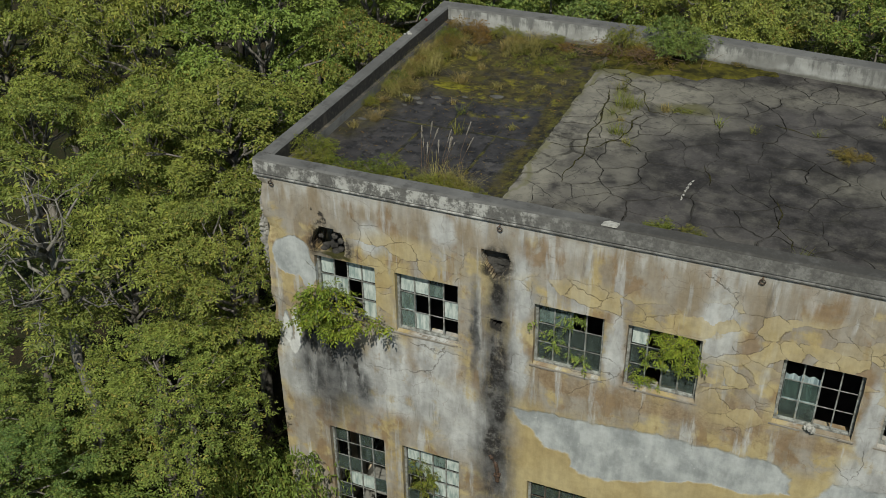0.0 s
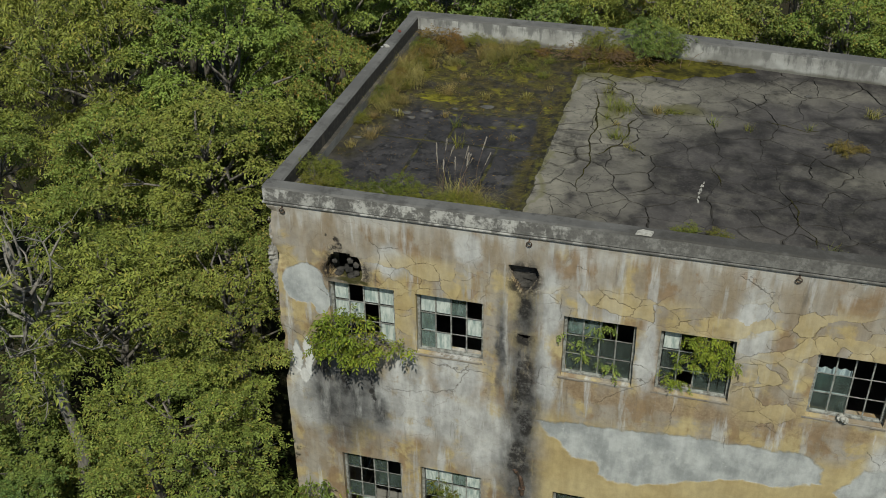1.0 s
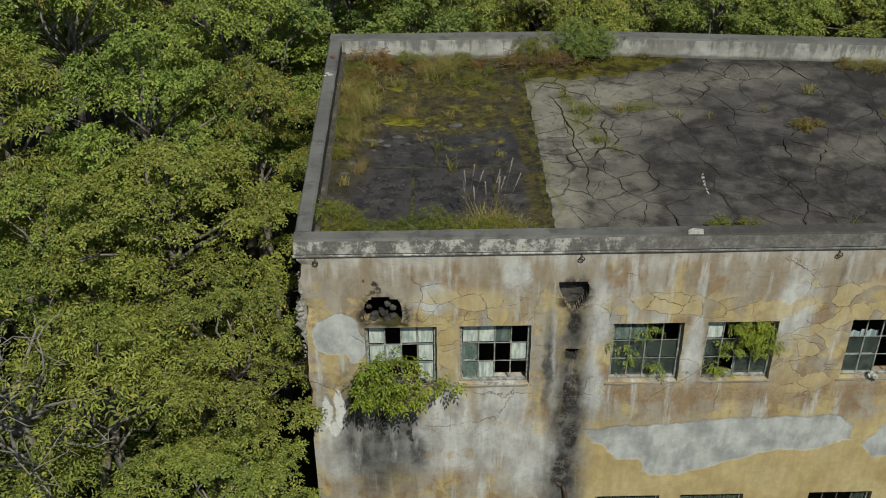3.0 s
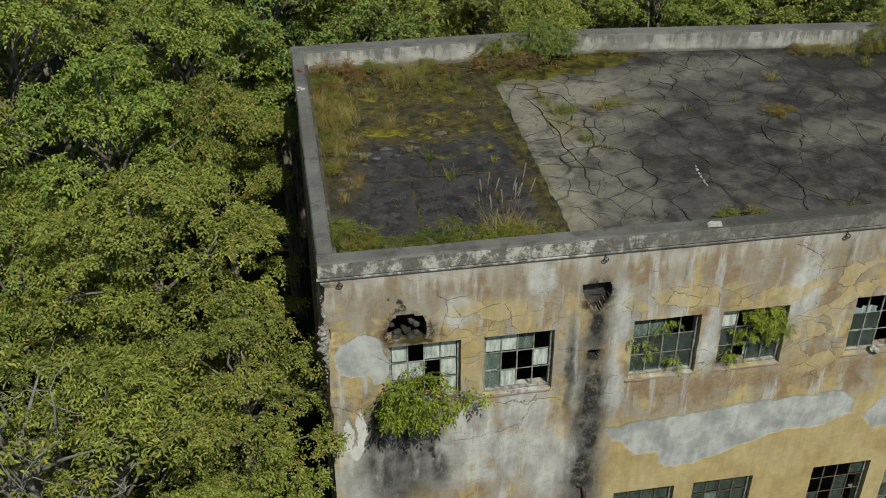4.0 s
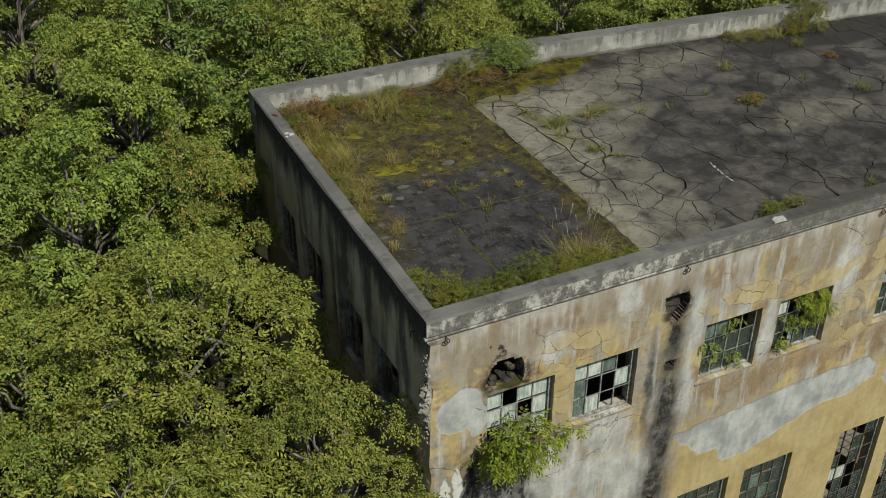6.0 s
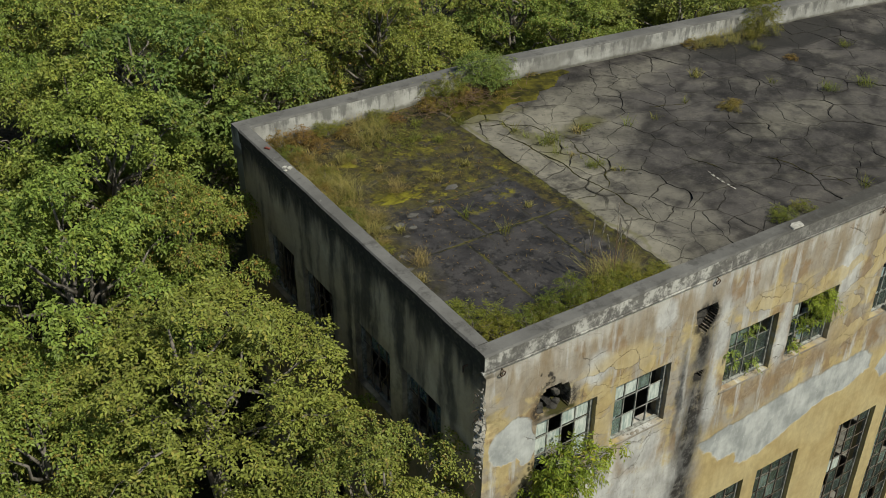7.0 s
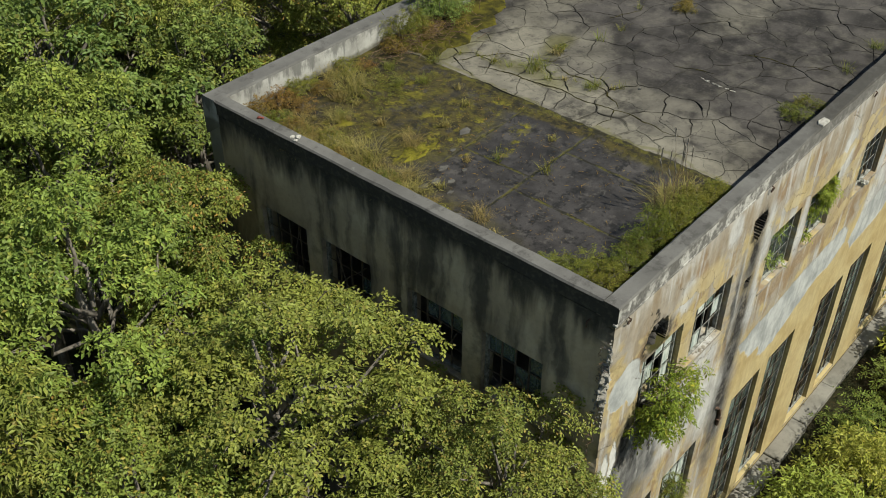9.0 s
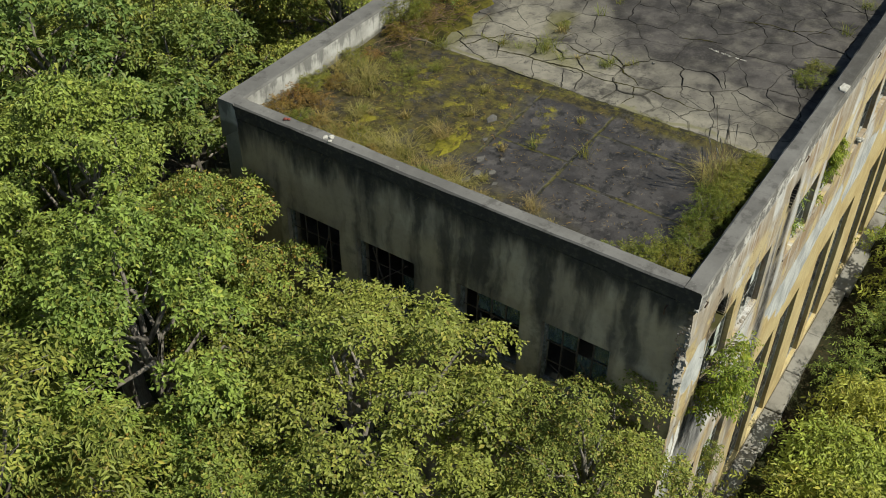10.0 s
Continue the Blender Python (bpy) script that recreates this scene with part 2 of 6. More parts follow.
    # long wandering cracks
    long_crack = m.math("MULTIPLY", m.cracks(0.75, 0.007, wn2), m.ramp(m.noise(0.9, 3, 0.5, shift=(2, 0, 9)), 0.50, 0.56))
    long_crack = m.math("MULTIPLY", long_crack, high)
    col = m.mix(m.math("MULTIPLY", long_crack, 0.6), col, (0.10, 0.08, 0.06))
    h = m.math("ADD", m.math("MULTIPLY", fine, 0.25), m.math("MULTIPLY", mid, 0.4))
    h = m.math("SUBTRACT", h, m.math("MULTIPLY", bare, 0.6))
    h = m.math("SUBTRACT", h, m.math("MULTIPLY", m.math("MAXIMUM", m.math("MULTIPLY", rim, zone), long_crack), 0.6))
    h = m.math("ADD", h, m.math("MULTIPLY", keep, 0.25))
    tone = m.tree.nodes.new("ShaderNodeHueSaturation")
    grain = m.math("ADD", m.math("MULTIPLY", m.noise(7, 7, 0.7, shift=(3, 0, 1)), 0.5), m.math("MULTIPLY", m.noise(1.0, 6, 0.68, stretch=(6, 1, 1.1), shift=(5, 0, 2)), 0.5))
    m.link(m.ramp(grain, 0.36, 0.64, 0.80, 1.06), tone.inputs["Value"])
    m.link(col, tone.inputs["Color"])
    return m.done(tone.outputs[0], 0.92, h, 0.018, 0.7, spec=0.15)


def make_side_plaster():
    m = Nodes("grey_streaked_plaster")
    fine = m.noise(12, 5, 0.6)
    mid = m.noise(1.1, 4, 0.5)
    v = m.warp(2.0, 0.30)
    band = m.noise(1.0, 4, 0.5, v=v, stretch=(1, 1.9, 0.30))
    thin = m.noise(1.0, 5, 0.6, v=v, stretch=(1, 4.5, 0.5), shift=(0, 2, 6))
    cloud = m.noise(0.9, 4, 0.55, v=v, shift=(2, 2, 2))
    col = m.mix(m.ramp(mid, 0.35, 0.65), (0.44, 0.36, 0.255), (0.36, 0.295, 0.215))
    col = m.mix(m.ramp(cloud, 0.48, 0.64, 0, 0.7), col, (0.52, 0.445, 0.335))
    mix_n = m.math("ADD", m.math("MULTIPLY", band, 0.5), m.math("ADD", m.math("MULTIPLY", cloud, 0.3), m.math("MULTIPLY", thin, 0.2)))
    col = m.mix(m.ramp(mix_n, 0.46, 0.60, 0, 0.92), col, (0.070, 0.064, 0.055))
    sep = m.tree.nodes.new("ShaderNodeSeparateXYZ")
    m.link(m.pos, sep.inputs[0])
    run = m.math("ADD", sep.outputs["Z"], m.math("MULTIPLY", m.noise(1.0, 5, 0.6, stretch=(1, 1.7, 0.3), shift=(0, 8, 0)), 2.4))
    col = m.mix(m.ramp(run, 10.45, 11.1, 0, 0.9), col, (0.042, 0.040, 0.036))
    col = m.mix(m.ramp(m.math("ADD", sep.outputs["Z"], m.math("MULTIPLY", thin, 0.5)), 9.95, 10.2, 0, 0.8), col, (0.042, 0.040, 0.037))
    pier = m.blobs(m.warp(5.0, 0.10), [((0, 2.49, 7.7), (0, 0.22, 0.75)), ((0, 6.08, 7.7), (0, 0.2, 0.75)), ((0, 0.95, 7.7), (0, 0.1, 0.7)), ((0, 1.2, 6.4), (0, 0.9, 0.7)), ((0, 3.95, 7.8), (0, 0.07, 0.75)), ((0, 7.52, 7.8), (0, 0.09, 0.7))], 0.3)
    col = m.mix(m.math("MULTIPLY", pier, m.ramp(m.noise(4, 5, 0.65), 0.35, 0.6, 0.35, 0.9)), col, (0.58, 0.49, 0.355))
    col = m.mix(m.ramp(fine, 0.45, 0.75, 0, 0.25), col, (0.19, 0.165, 0.125))
    return m.done(col, 0.95, m.math("ADD", fine, mid), 0.014, 0.6, spec=0.1)


def make_concrete(name, light, dark_col, scale=1.0, rough=0.9, stain=0.55):
    m = Nodes(name)
    big = m.noise(0.7 * scale, 5, 0.6)
    fine = m.noise(18 * scale, 6, 0.7)
    col = m.mix(m.ramp(big, 0.35, 0.65), light, dark_col)
    col = m.mix(m.ramp(m.noise(3 * scale, 5, 0.7, shift=(5, 1, 2)), 0.5, 0.7, 0, stain), col, tuple(c * 0.45 for c in dark_col))
    col = m.mix(m.ramp(fine, 0.45, 0.75, 0, 0.35), col, tuple(c * 0.6 for c in light))
    return m.done(col, rough, fine, 0.006, 0.5, spec=0.2)


def make_coping():
    m = Nodes("grey_coping_concrete")
    sep = m.tree.nodes.new("ShaderNodeSeparateXYZ")
    m.link(m.pos, sep.inputs[0])
    big = m.noise(0.8, 5, 0.62)
    fine = m.noise(18, 6, 0.7)
    col = m.mix(m.ramp(big, 0.35, 0.65), (0.140, 0.136, 0.130), (0.092, 0.089, 0.085))
    algae = m.math("MULTIPLY", m.ramp(m.math("ADD", sep.outputs["X"], m.math("MULTIPLY", big, 4.0)), 6.0, 9.0), m.ramp(sep.outputs["Y"], 1.0, 1.5, 1.0, 0.0))
    col = m.mix(m.math("MULTIPLY", algae, m.ramp(m.noise(2.5, 6, 0.7, shift=(2, 2, 2)), 0.32, 0.55, 0.45, 0.95)), col, (0.048, 0.045, 0.041))
    col = m.mix(m.ramp(m.noise(3, 6, 0.72, shift=(5, 1, 2)), 0.52, 0.66, 0, 0.6), col, (0.045, 0.043, 0.040))
    col = m.mix(m.ramp(m.noise(5, 6, 0.75, shift=(1, 7, 2)), 0.62, 0.70, 0, 0.5), col, (0.23, 0.225, 0.21))
    col = m.mix(m.ramp(fine, 0.45, 0.75, 0, 0.35), col, (0.085, 0.082, 0.078))
    return m.done(col, 0.9, fine, 0.006, 0.5, spec=0.2)


def make_fascia():
    m = Nodes("lime_streaked_fascia")
    drip = m.noise(1.0, 5, 0.7, stretch=(3.2, 3.2, 2.2))
    fine = m.noise(16, 5, 0.7)
    big = m.noise(0.6, 3, 0.5)
    col = m.mix(m.ramp(fine, 0.3, 0.7), (0.15, 0.143, 0.134), (0.095, 0.091, 0.086))
    sep = m.tree.nodes.new("ShaderNodeSeparateXYZ")
    m.link(m.pos, sep.inputs[0])
    keep = m.math("MAXIMUM", m.ramp(sep.outputs["X"], 4.0, 7.5, 1.0, 0.25), m.ramp(sep.outputs["Y"], 3.0, 5.0))
    lime = m.math("MULTIPLY", m.ramp(m.math("ADD", m.math("MULTIPLY", drip, 0.6), m.math("MULTIPLY", m.noise(9, 6, 0.75), 0.4)), 0.47, 0.58), m.ramp(big, 0.3, 0.55, 0.35, 1.0))
    col = m.mix(m.math("MULTIPLY", lime, keep), col, (0.42, 0.41, 0.385))
    return m.done(col, 0.92, m.math("ADD", fine, drip), 0.008, 0.5, spec=0.15)


def make_limewash():
    m = Nodes("limewashed_parapet_render")
    sep = m.tree.nodes.new("ShaderNodeSeparateXYZ")
    m.link(m.pos, sep.inputs[0])
    drip = m.math("ADD", m.math("MULTIPLY", m.noise(1.0, 5, 0.7, stretch=(6.0, 6.0, 1.2)), 0.6), m.math("MULTIPLY", m.noise(2.2, 5, 0.7, shift=(6, 0, 0)), 0.4))
    fine = m.noise(16, 5, 0.7)
    wide_n = m.noise(0.6, 4, 0.6, shift=(3, 0, 0))
    col = m.mix(m.ramp(m.noise(2.0, 5, 0.6), 0.35, 0.65), (0.38, 0.375, 0.352), (0.25, 0.244, 0.225))
    low = m.math("ADD", drip, m.math("MULTIPLY", m.ramp(sep.outputs["Z"], 9.78, 10.18), 0.13))
    col = m.mix(m.ramp(low, 0.54, 0.66, 0, 0.75), col, (0.10, 0.098, 0.094))
    col = m.mix(m.ramp(wide_n, 0.50, 0.62, 0, 0.7), col, (0.15, 0.145, 0.133))
    foot = m.ramp(m.math("ADD", sep.outputs["Z"], m.math("MULTIPLY", m.noise(2.5, 4, 0.6), 0.2)), 9.86, 9.95, 0.7, 0.0)
    col = m.mix(foot, col, (0.07, 0.064, 0.045))
    return m.done(col, 0.92, m.math("ADD", fine, drip), 0.008, 0.5, spec=0.15)


def make_slab(name, dirt):
    m = Nodes(name)
    w = m.warp(0.9, 0.9)
    wf = m.warp(4.0, 0.2, w)
    fine = m.noise(20, 6, 0.7)
    mid = m.noise(2.2, 5, 0.6)
    col = m.mix(m.ramp(mid, 0.3, 0.7), (0.225, 0.208, 0.168), (0.150, 0.139, 0.113))
    pale = m.blobs(w, [((4.3, 2.4, 0), (0.72, 3.0, 0)), ((4.9, 4.5, 0), (1.1, 1.6, 0)), ((5.7, 6.3, 0), (1.7, 0.8, 0)), ((4.6, 6.4, 0), (0.9, 0.9, 0))], 0.65)
    faint = m.blobs(w, [((6.2, 5.3, 0), (1.2, 1.0, 0)), ((7.6, 6.9, 0), (1.8, 0.5, 0)), ((5.4, 2.4, 0), (0.7, 1.8, 0)), ((10.5, 3.6, 0), (1.5, 0.5, 0)), ((8.9, 7.2, 0), (1.8, 0.35, 0))], 0.5)
    pale = m.math("MAXIMUM", pale, m.math("MULTIPLY", faint, 0.55))
    pale = m.math("MULTIPLY", pale, m.ramp(m.noise(1.9, 6, 0.7, shift=(3, 1, 0)), 0.34, 0.56, 0.3, 1.0))
    film = m.ramp(m.noise(2.4, 6, 0.7), 0.34, 0.56, 0.78, 1.0)
    film = m.math("MULTIPLY", film, m.math("SUBTRACT", 1.0, m.math("MULTIPLY", pale, 0.86)))
    blot = m.ramp(m.noise(1.5, 6, 0.68, shift=(7, 7, 0)), 0.42, 0.58, 0, 1)
    black = m.mix(blot, (0.025, 0.0226, 0.0218), (0.053, 0.0480, 0.0455))
    black = m.mix(m.ramp(m.noise(0.45, 3, 0.5, shift=(2, 9, 0)), 0.42, 0.60, 0, 0.6), black, (0.076, 0.0690, 0.065))
    col = m.mix(film, col, black)
    damp = m.math("MULTIPLY", m.cracks(1.15, 0.20, m.scaled(wf, (1, 1, 0))), m.ramp(m.noise(1.3, 4, 0.6, shift=(4, 1, 0)), 0.40, 0.58, 0.0, 0.7))
    col = m.mix(m.math("MULTIPLY", damp, m.ramp(film, 0.3, 0.9)), col, (0.011, 0.010, 0.010))
    wet = m.blobs(wf, [((13.5, 6.9, 0), (2.6, 0.7, 0)), ((16.6, 5.2, 0), (1.3, 0.6, 0))], 0.15)
    col = m.mix(m.math("MULTIPLY", wet, 0.85), col, (0.020, 0.019, 0.018))
    col = m.mix(m.ramp(fine, 0.52, 0.75, 0, 0.25), col, (0.18, 0.175, 0.16))
    col = m.mix(m.ramp(m.noise(7, 6, 0.75, shift=(2, 6, 0)), 0.55, 0.68, 0, 0.45), col, (0.035, 0.033, 0.030))
    green = m.blobs(wf, [((6.4, 5.6, 0), (0.5, 0.25, 0)), ((5.2, 5.3, 0), (0.22, 1.0, 0)), ((4.28, 4.5, 0), (0.06, 4.0, 0)), ((4.9, 7.0, 0), (0.9, 0.2, 0))], 0.5)
    col = m.mix(m.math("MULTIPLY", green, 0.5), col, (0.10, 0.095, 0.025))
    hair = m.math("MULTIPLY", m.cracks(2.1, 0.016, wf), m.ramp(m.noise(0.9, 3), 0.42, 0.55))
    col = m.mix(m.math("MULTIPLY", hair, 0.8), col, (0.03, 0.028, 0.026))
    if dirt:
        col = m.mix(m.ramp(m.noise(3.2, 5, 0.7, shift=(5, 5, 0)), 0.40, 0.56, 0.15, dirt), col, (0.024, 0.022, 0.018))
    return m.done(col, m.ramp(film, 0, 1, 0.95, 0.88), m.math("ADD", fine, mid), 0.006, 0.5, spec=0.18)


def make_deck():
    m = Nodes("mossy_bitumen_deck")
    w = m.warp(1.4, 0.6)
    wf = m.warp(6.0, 0.16, w)
    wj = m.warp(5.0, 0.07)
    fine = m.noise(22, 6, 0.7)
    mid = m.noise(2.2, 6, 0.68)
    col = m.mix(m.ramp(mid, 0.36, 0.64), (0.022, 0.0195, 0.0185), (0.046, 0.0415, 0.0400))
    col = m.mix(m.ramp(m.noise(3.2, 6, 0.72, shift=(3, 3, 3)), 0.54, 0.64, 0, 0.7), col, (0.075, 0.068, 0.063))
    col = m.mix(m.ramp(m.noise(4.5, 7, 0.76, shift=(8, 1, 0)), 0.52, 0.60, 0, 0.85), col, (0.010, 0.0092, 0.0080))
    # humus over the damp back half and along the edges
    back = m.blobs(w, [((2.2, 7.5, 0), (3.2, 2.0, 0)), ((0.4, 5.6, 0), (0.75, 3.0, 0)), ((2.2, 0.55, 0), (2.4, 0.42, 0)), ((7.0, 8.2, 0), (3.0, 1.0, 0)), ((4.1, 4.0, 0), (0.22, 4.2, 0)), ((2.4, 5.4, 0), (1.9, 0.7, 0))], 0.45)
    soil = m.ramp(m.noise(2.8, 7, 0.74, shift=(1, 5, 0)), 0.34, 0.50)
    earth = m.mix(m.ramp(m.noise(6, 7, 0.75, shift=(4, 2, 0)), 0.40, 0.60), (0.012, 0.0105, 0.0045), (0.062, 0.050, 0.012))
    col = m.mix(m.math("MULTIPLY", m.math("MULTIPLY", soil, back), 0.92), col, earth)
    # olive film of old moss
    film = m.math("MULTIPLY", back, m.ramp(m.noise(1.7, 7, 0.75, shift=(6, 3, 0)), 0.48, 0.60, 0, 0.85))
    col = m.mix(film, col, m.mix(m.ramp(m.noise(8, 6, 0.75), 0.4, 0.6), (0.028, 0.026, 0.006), (0.085, 0.074, 0.011)))
    # bright cushions and mossy sheet joints
    moss = m.blobs(wf, [((1.6, 5.2, 0), (0.55, 0.30, 0)), ((2.2, 5.05, 0), (0.5, 0.26, 0)), ((2.8, 5.6, 0), (0.8, 0.28, 0)), ((3.35, 4.95, 0), (0.40, 0.20, 0)), ((2.95, 4.0, 0), (0.38, 0.10, 0)), ((3.42, 4.2, 0), (0.22, 0.14, 0)),
                        ((2.15, 4.5, 0), (0.16, 0.12, 0)), ((3.2, 6.6, 0), (0.9, 0.35, 0)), ((1.3, 6.6, 0), (0.8, 0.5, 0)), ((2.6, 4.75, 0), (0.3, 0.12, 0)), ((3.9, 5.3, 0), (0.08, 0.5, 0))], 0.55)
    moss = m.math("MULTIPLY", moss, m.ramp(m.noise(4.2, 7, 0.74), 0.48, 0.57, 0.0, 0.95))
    joint = m.blobs(wj, [((2.5, 3.2, 0), (2.0, 0.030, 0)), ((3.32, 1.9, 0), (0.030, 1.4, 0)), ((1.85, 2.0, 0), (0.028, 1.3, 0)), ((2.9, 4.6, 0), (1.3, 0.026, 0)), ((2.3, 3.9, 0), (0.024, 0.8, 0)), ((4.2, 4.0, 0), (0.07, 4.4, 0))], 0.5)
    joint = m.math("MULTIPLY", joint, m.ramp(m.noise(2.6, 5, 0.7, shift=(7, 1, 0)), 0.36, 0.50, 0.25, 0.95))
    col = m.mix(joint, col, m.mix(m.ramp(m.noise(5, 5, 0.7, shift=(1, 8, 0)), 0.44, 0.58), (0.014, 0.0125, 0.006), (0.070, 0.064, 0.010)))
    col = m.mix(moss, col, m.mix(m.ramp(m.noise(3.0, 5, 0.7, shift=(3, 8, 0)), 0.40, 0.60), (0.066, 0.060, 0.009), (0.160, 0.142, 0.014)))
    h = m.math("ADD", m.math("MULTIPLY", fine, 0.4), m.math("ADD", m.math("MULTIPLY", moss, 1.2), m.math("SUBTRACT", m.math("MULTIPLY", soil, back), joint)))
    return m.done(col, m.ramp(m.math("MAXIMUM", moss, back), 0, 1, 0.55, 0.95), h, 0.014, 0.7, spec=0.3)


def make_leaf(name, shades, spread=0.9):
    """Leaves: two-scale colour change, thin enough to let light through."""
    m = Nodes(name)
    geo = m.tree.nodes.new("ShaderNodeNewGeometry")
    info = m.tree.nodes.new("ShaderNodeObjectInfo")
    a, b, c = shades
    clump = m.noise(0.9, 3, 0.6)
    col = m.mix(m.ramp(clump, 0.35, 0.65), a, b)
    col = m.mix(m.ramp(geo.outputs["Random Per Island"], 0.78, 1.0, 0, spread), col, c)
    col = m.mix(m.math("MULTIPLY", info.outputs["Random"], 0.45), col, b)
    wide_random = m.math("FRACT", m.math("MULTIPLY", geo.outputs["Random Per Island"], 7.31))
    val = m.ramp(wide_random, 0.0, 1.0, 0.56, 1.26)
    hsv = m.tree.nodes.new("ShaderNodeHueSaturation")
    m.link(col, hsv.inputs["Color"])
    m.link(val, hsv.inputs["Value"])
    m.link(m.ramp(m.math("FRACT", m.math("MULTIPLY", info.outputs["Random"], 5.7)), 0.0, 1.0, 0.472, 0.507), hsv.inputs["Hue"])
    m.done(hsv.outputs[0], 0.55, spec=0.28)
    tr = m.tree.nodes.new("ShaderNodeBsdfTranslucent")
    warm = m.mix(0.4, hsv.outputs[0], (0.26, 0.31, 0.045))
    m.link(warm, tr.inputs["Color"])
    mixer = m.tree.nodes.new("ShaderNodeMixShader")
    mixer.inputs[0].default_value = 0.30
    m.link(m.bsdf.outputs[0], mixer.inputs[1])
    m.link(tr.outputs[0], mixer.inputs[2])
    m.link(mixer.outputs[0], m.tree.nodes["Material Output"].inputs["Surface"])
    return m.mat


def make_bark(name, light, dark_col):
    m = Nodes(name)
    n = m.noise(9, 6, 0.7, stretch=(1, 1, 0.25))
    col = m.mix(m.ramp(n, 0.35, 0.65), dark_col, light)
    return m.done(col, 0.9, n, 0.02, 0.7, spec=0.15)


def make_ground():
    m = Nodes("leaf_litter")
    a = m.noise(0.6, 5, 0.6)
    b = m.noise(14, 6, 0.75)
    col = m.mix(m.ramp(a, 0.35, 0.65), (0.026, 0.021, 0.013), (0.020, 0.026, 0.009))
    col = m.mix(m.ramp(b, 0.5, 0.7, 0, 0.6), col, (0.085, 0.055, 0.028))
    return m.done(col, 0.95, b, 0.05, 0.8, spec=0.1)


def make_glass(name, tint, haze):
    """Thin old glass: clear part, mirror part and a film of dirt."""
    m = Nodes(name)
    dirt = m.ramp(m.noise(5, 5, 0.7, stretch=(2, 2, 0.6)), 0.35, 0.75, haze * 0.4, haze)
    clear = m.tree.nodes.new("ShaderNodeBsdfTransparent")
    clear.inputs[0].default_value = (*tint, 1)
    gloss = m.tree.nodes.new("ShaderNodeBsdfGlossy")
    gloss.inputs["Roughness"].default_value = 0.06
    fres = m.tree.nodes.new("ShaderNodeFresnel")
    fres.inputs[0].default_value = 1.6
    m1 = m.tree.nodes.new("ShaderNodeMixShader")
    m.link(m.ramp(fres.outputs[0], 0, 1, 0.08, 1.0), m1.inputs[0])
    m.link(clear.outputs[0], m1.inputs[1])
    m.link(gloss.outputs[0], m1.inputs[2])
    m.done((0.34, 0.40, 0.38), 0.6)
    m2 = m.tree.nodes.new("ShaderNodeMixShader")
    m.link(dirt, m2.inputs[0])
    m.link(m1.outputs[0], m2.inputs[1])
    m.link(m.bsdf.outputs[0], m2.inputs[2])
    m.link(m2.outputs[0], m.tree.nodes["Material Output"].inputs["Surface"])
    return m.mat


def make_plain(name, a, b, scale=8, rough=0.8, metal=0.0, stretch=None, depth=0.004, spec=0.3):
    m = Nodes(name)
    n = m.noise(scale, 5, 0.65, stretch=stretch)
    return m.done(m.mix(m.ramp(n, 0.35, 0.65), a, b), rough, n, depth, 0.5, metal, spec)


M_FRONT = make_front_plaster()
M_SIDE = make_side_plaster()
M_COPING = make_coping()
M_FASCIA = make_fascia()
M_BACKPAR = make_limewash()
M_SLAB = make_slab("cracked_roof_screed", 0.0)
M_SLAB_EDGE = make_slab("dirty_screed_edge", 0.7)
M_DECK = make_deck()
M_INSIDE = make_concrete("dim_interior_plaster", (0.22, 0.21, 0.19), (0.14, 0.135, 0.12))
M_SILL = make_concrete("broken_sill_concrete", (0.27, 0.25, 0.215), (0.18, 0.15, 0.12), 2.0)
M_SOOT = make_concrete("sooty_broken_masonry", (0.085, 0.078, 0.07), (0.028, 0.026, 0.024), 3.0)
M_RUBBLE = make_concrete("rubble_concrete", (0.30, 0.285, 0.255), (0.20, 0.185, 0.165), 4.0)
M_FRAME = make_plain("flaking_grey_window_paint", (0.30, 0.305, 0.285), (0.12, 0.115, 0.10), 11)
M_RUSTBAR = make_plain("rusty_dark_steel", (0.06, 0.05, 0.045), (0.16, 0.12, 0.09), 9, 0.7)
M_IRON = make_plain("rusted_iron", (0.05, 0.04, 0.035), (0.12, 0.07, 0.045), 20, 0.75, 0.3)
M_PANE = make_glass("dusty_dark_glass", (0.40, 0.50, 0.46), 0.12)
M_PANE_TEAL = make_glass("dusty_green_glass", (0.28, 0.42, 0.37), 0.38)
M_PANE_WHITE = make_plain("whitewashed_glass", (0.54, 0.57, 0.53), (0.24, 0.30, 0.28), 5, 0.5, stretch=(3, 3, 0.6))
M_CURTAIN = make_plain("pale_blue_curtain", (0.42, 0.50, 0.50), (0.24, 0.31, 0.33), 7, 0.9, stretch=(4, 4, 0.3))
M_BARK = make_bark("grey_bark", (0.21, 0.19, 0.165), (0.085, 0.074, 0.062))
M_PALEBARK = make_bark("pale_bare_bark", (0.25, 0.232, 0.205), (0.12, 0.11, 0.095))
M_GROUND = make_ground()
M_LEAF_GREEN = make_leaf("fresh_green_leaves", ((0.150, 0.212, 0.046), (0.228, 0.286, 0.056), (0.34, 0.32, 0.062)))
M_LEAF_OLIVE = make_leaf("olive_leaves", ((0.146, 0.206, 0.044), (0.205, 0.262, 0.052), (0.33, 0.29, 0.064)))
M_LEAF_DEEP = make_leaf("deep_green_leaves", ((0.108, 0.168, 0.044), (0.166, 0.224, 0.050), (0.26, 0.25, 0.054)))
M_LEAF_AUTUMN = make_leaf("turning_leaves", ((0.150, 0.215, 0.046), (0.212, 0.262, 0.052), (0.40, 0.24, 0.055)))
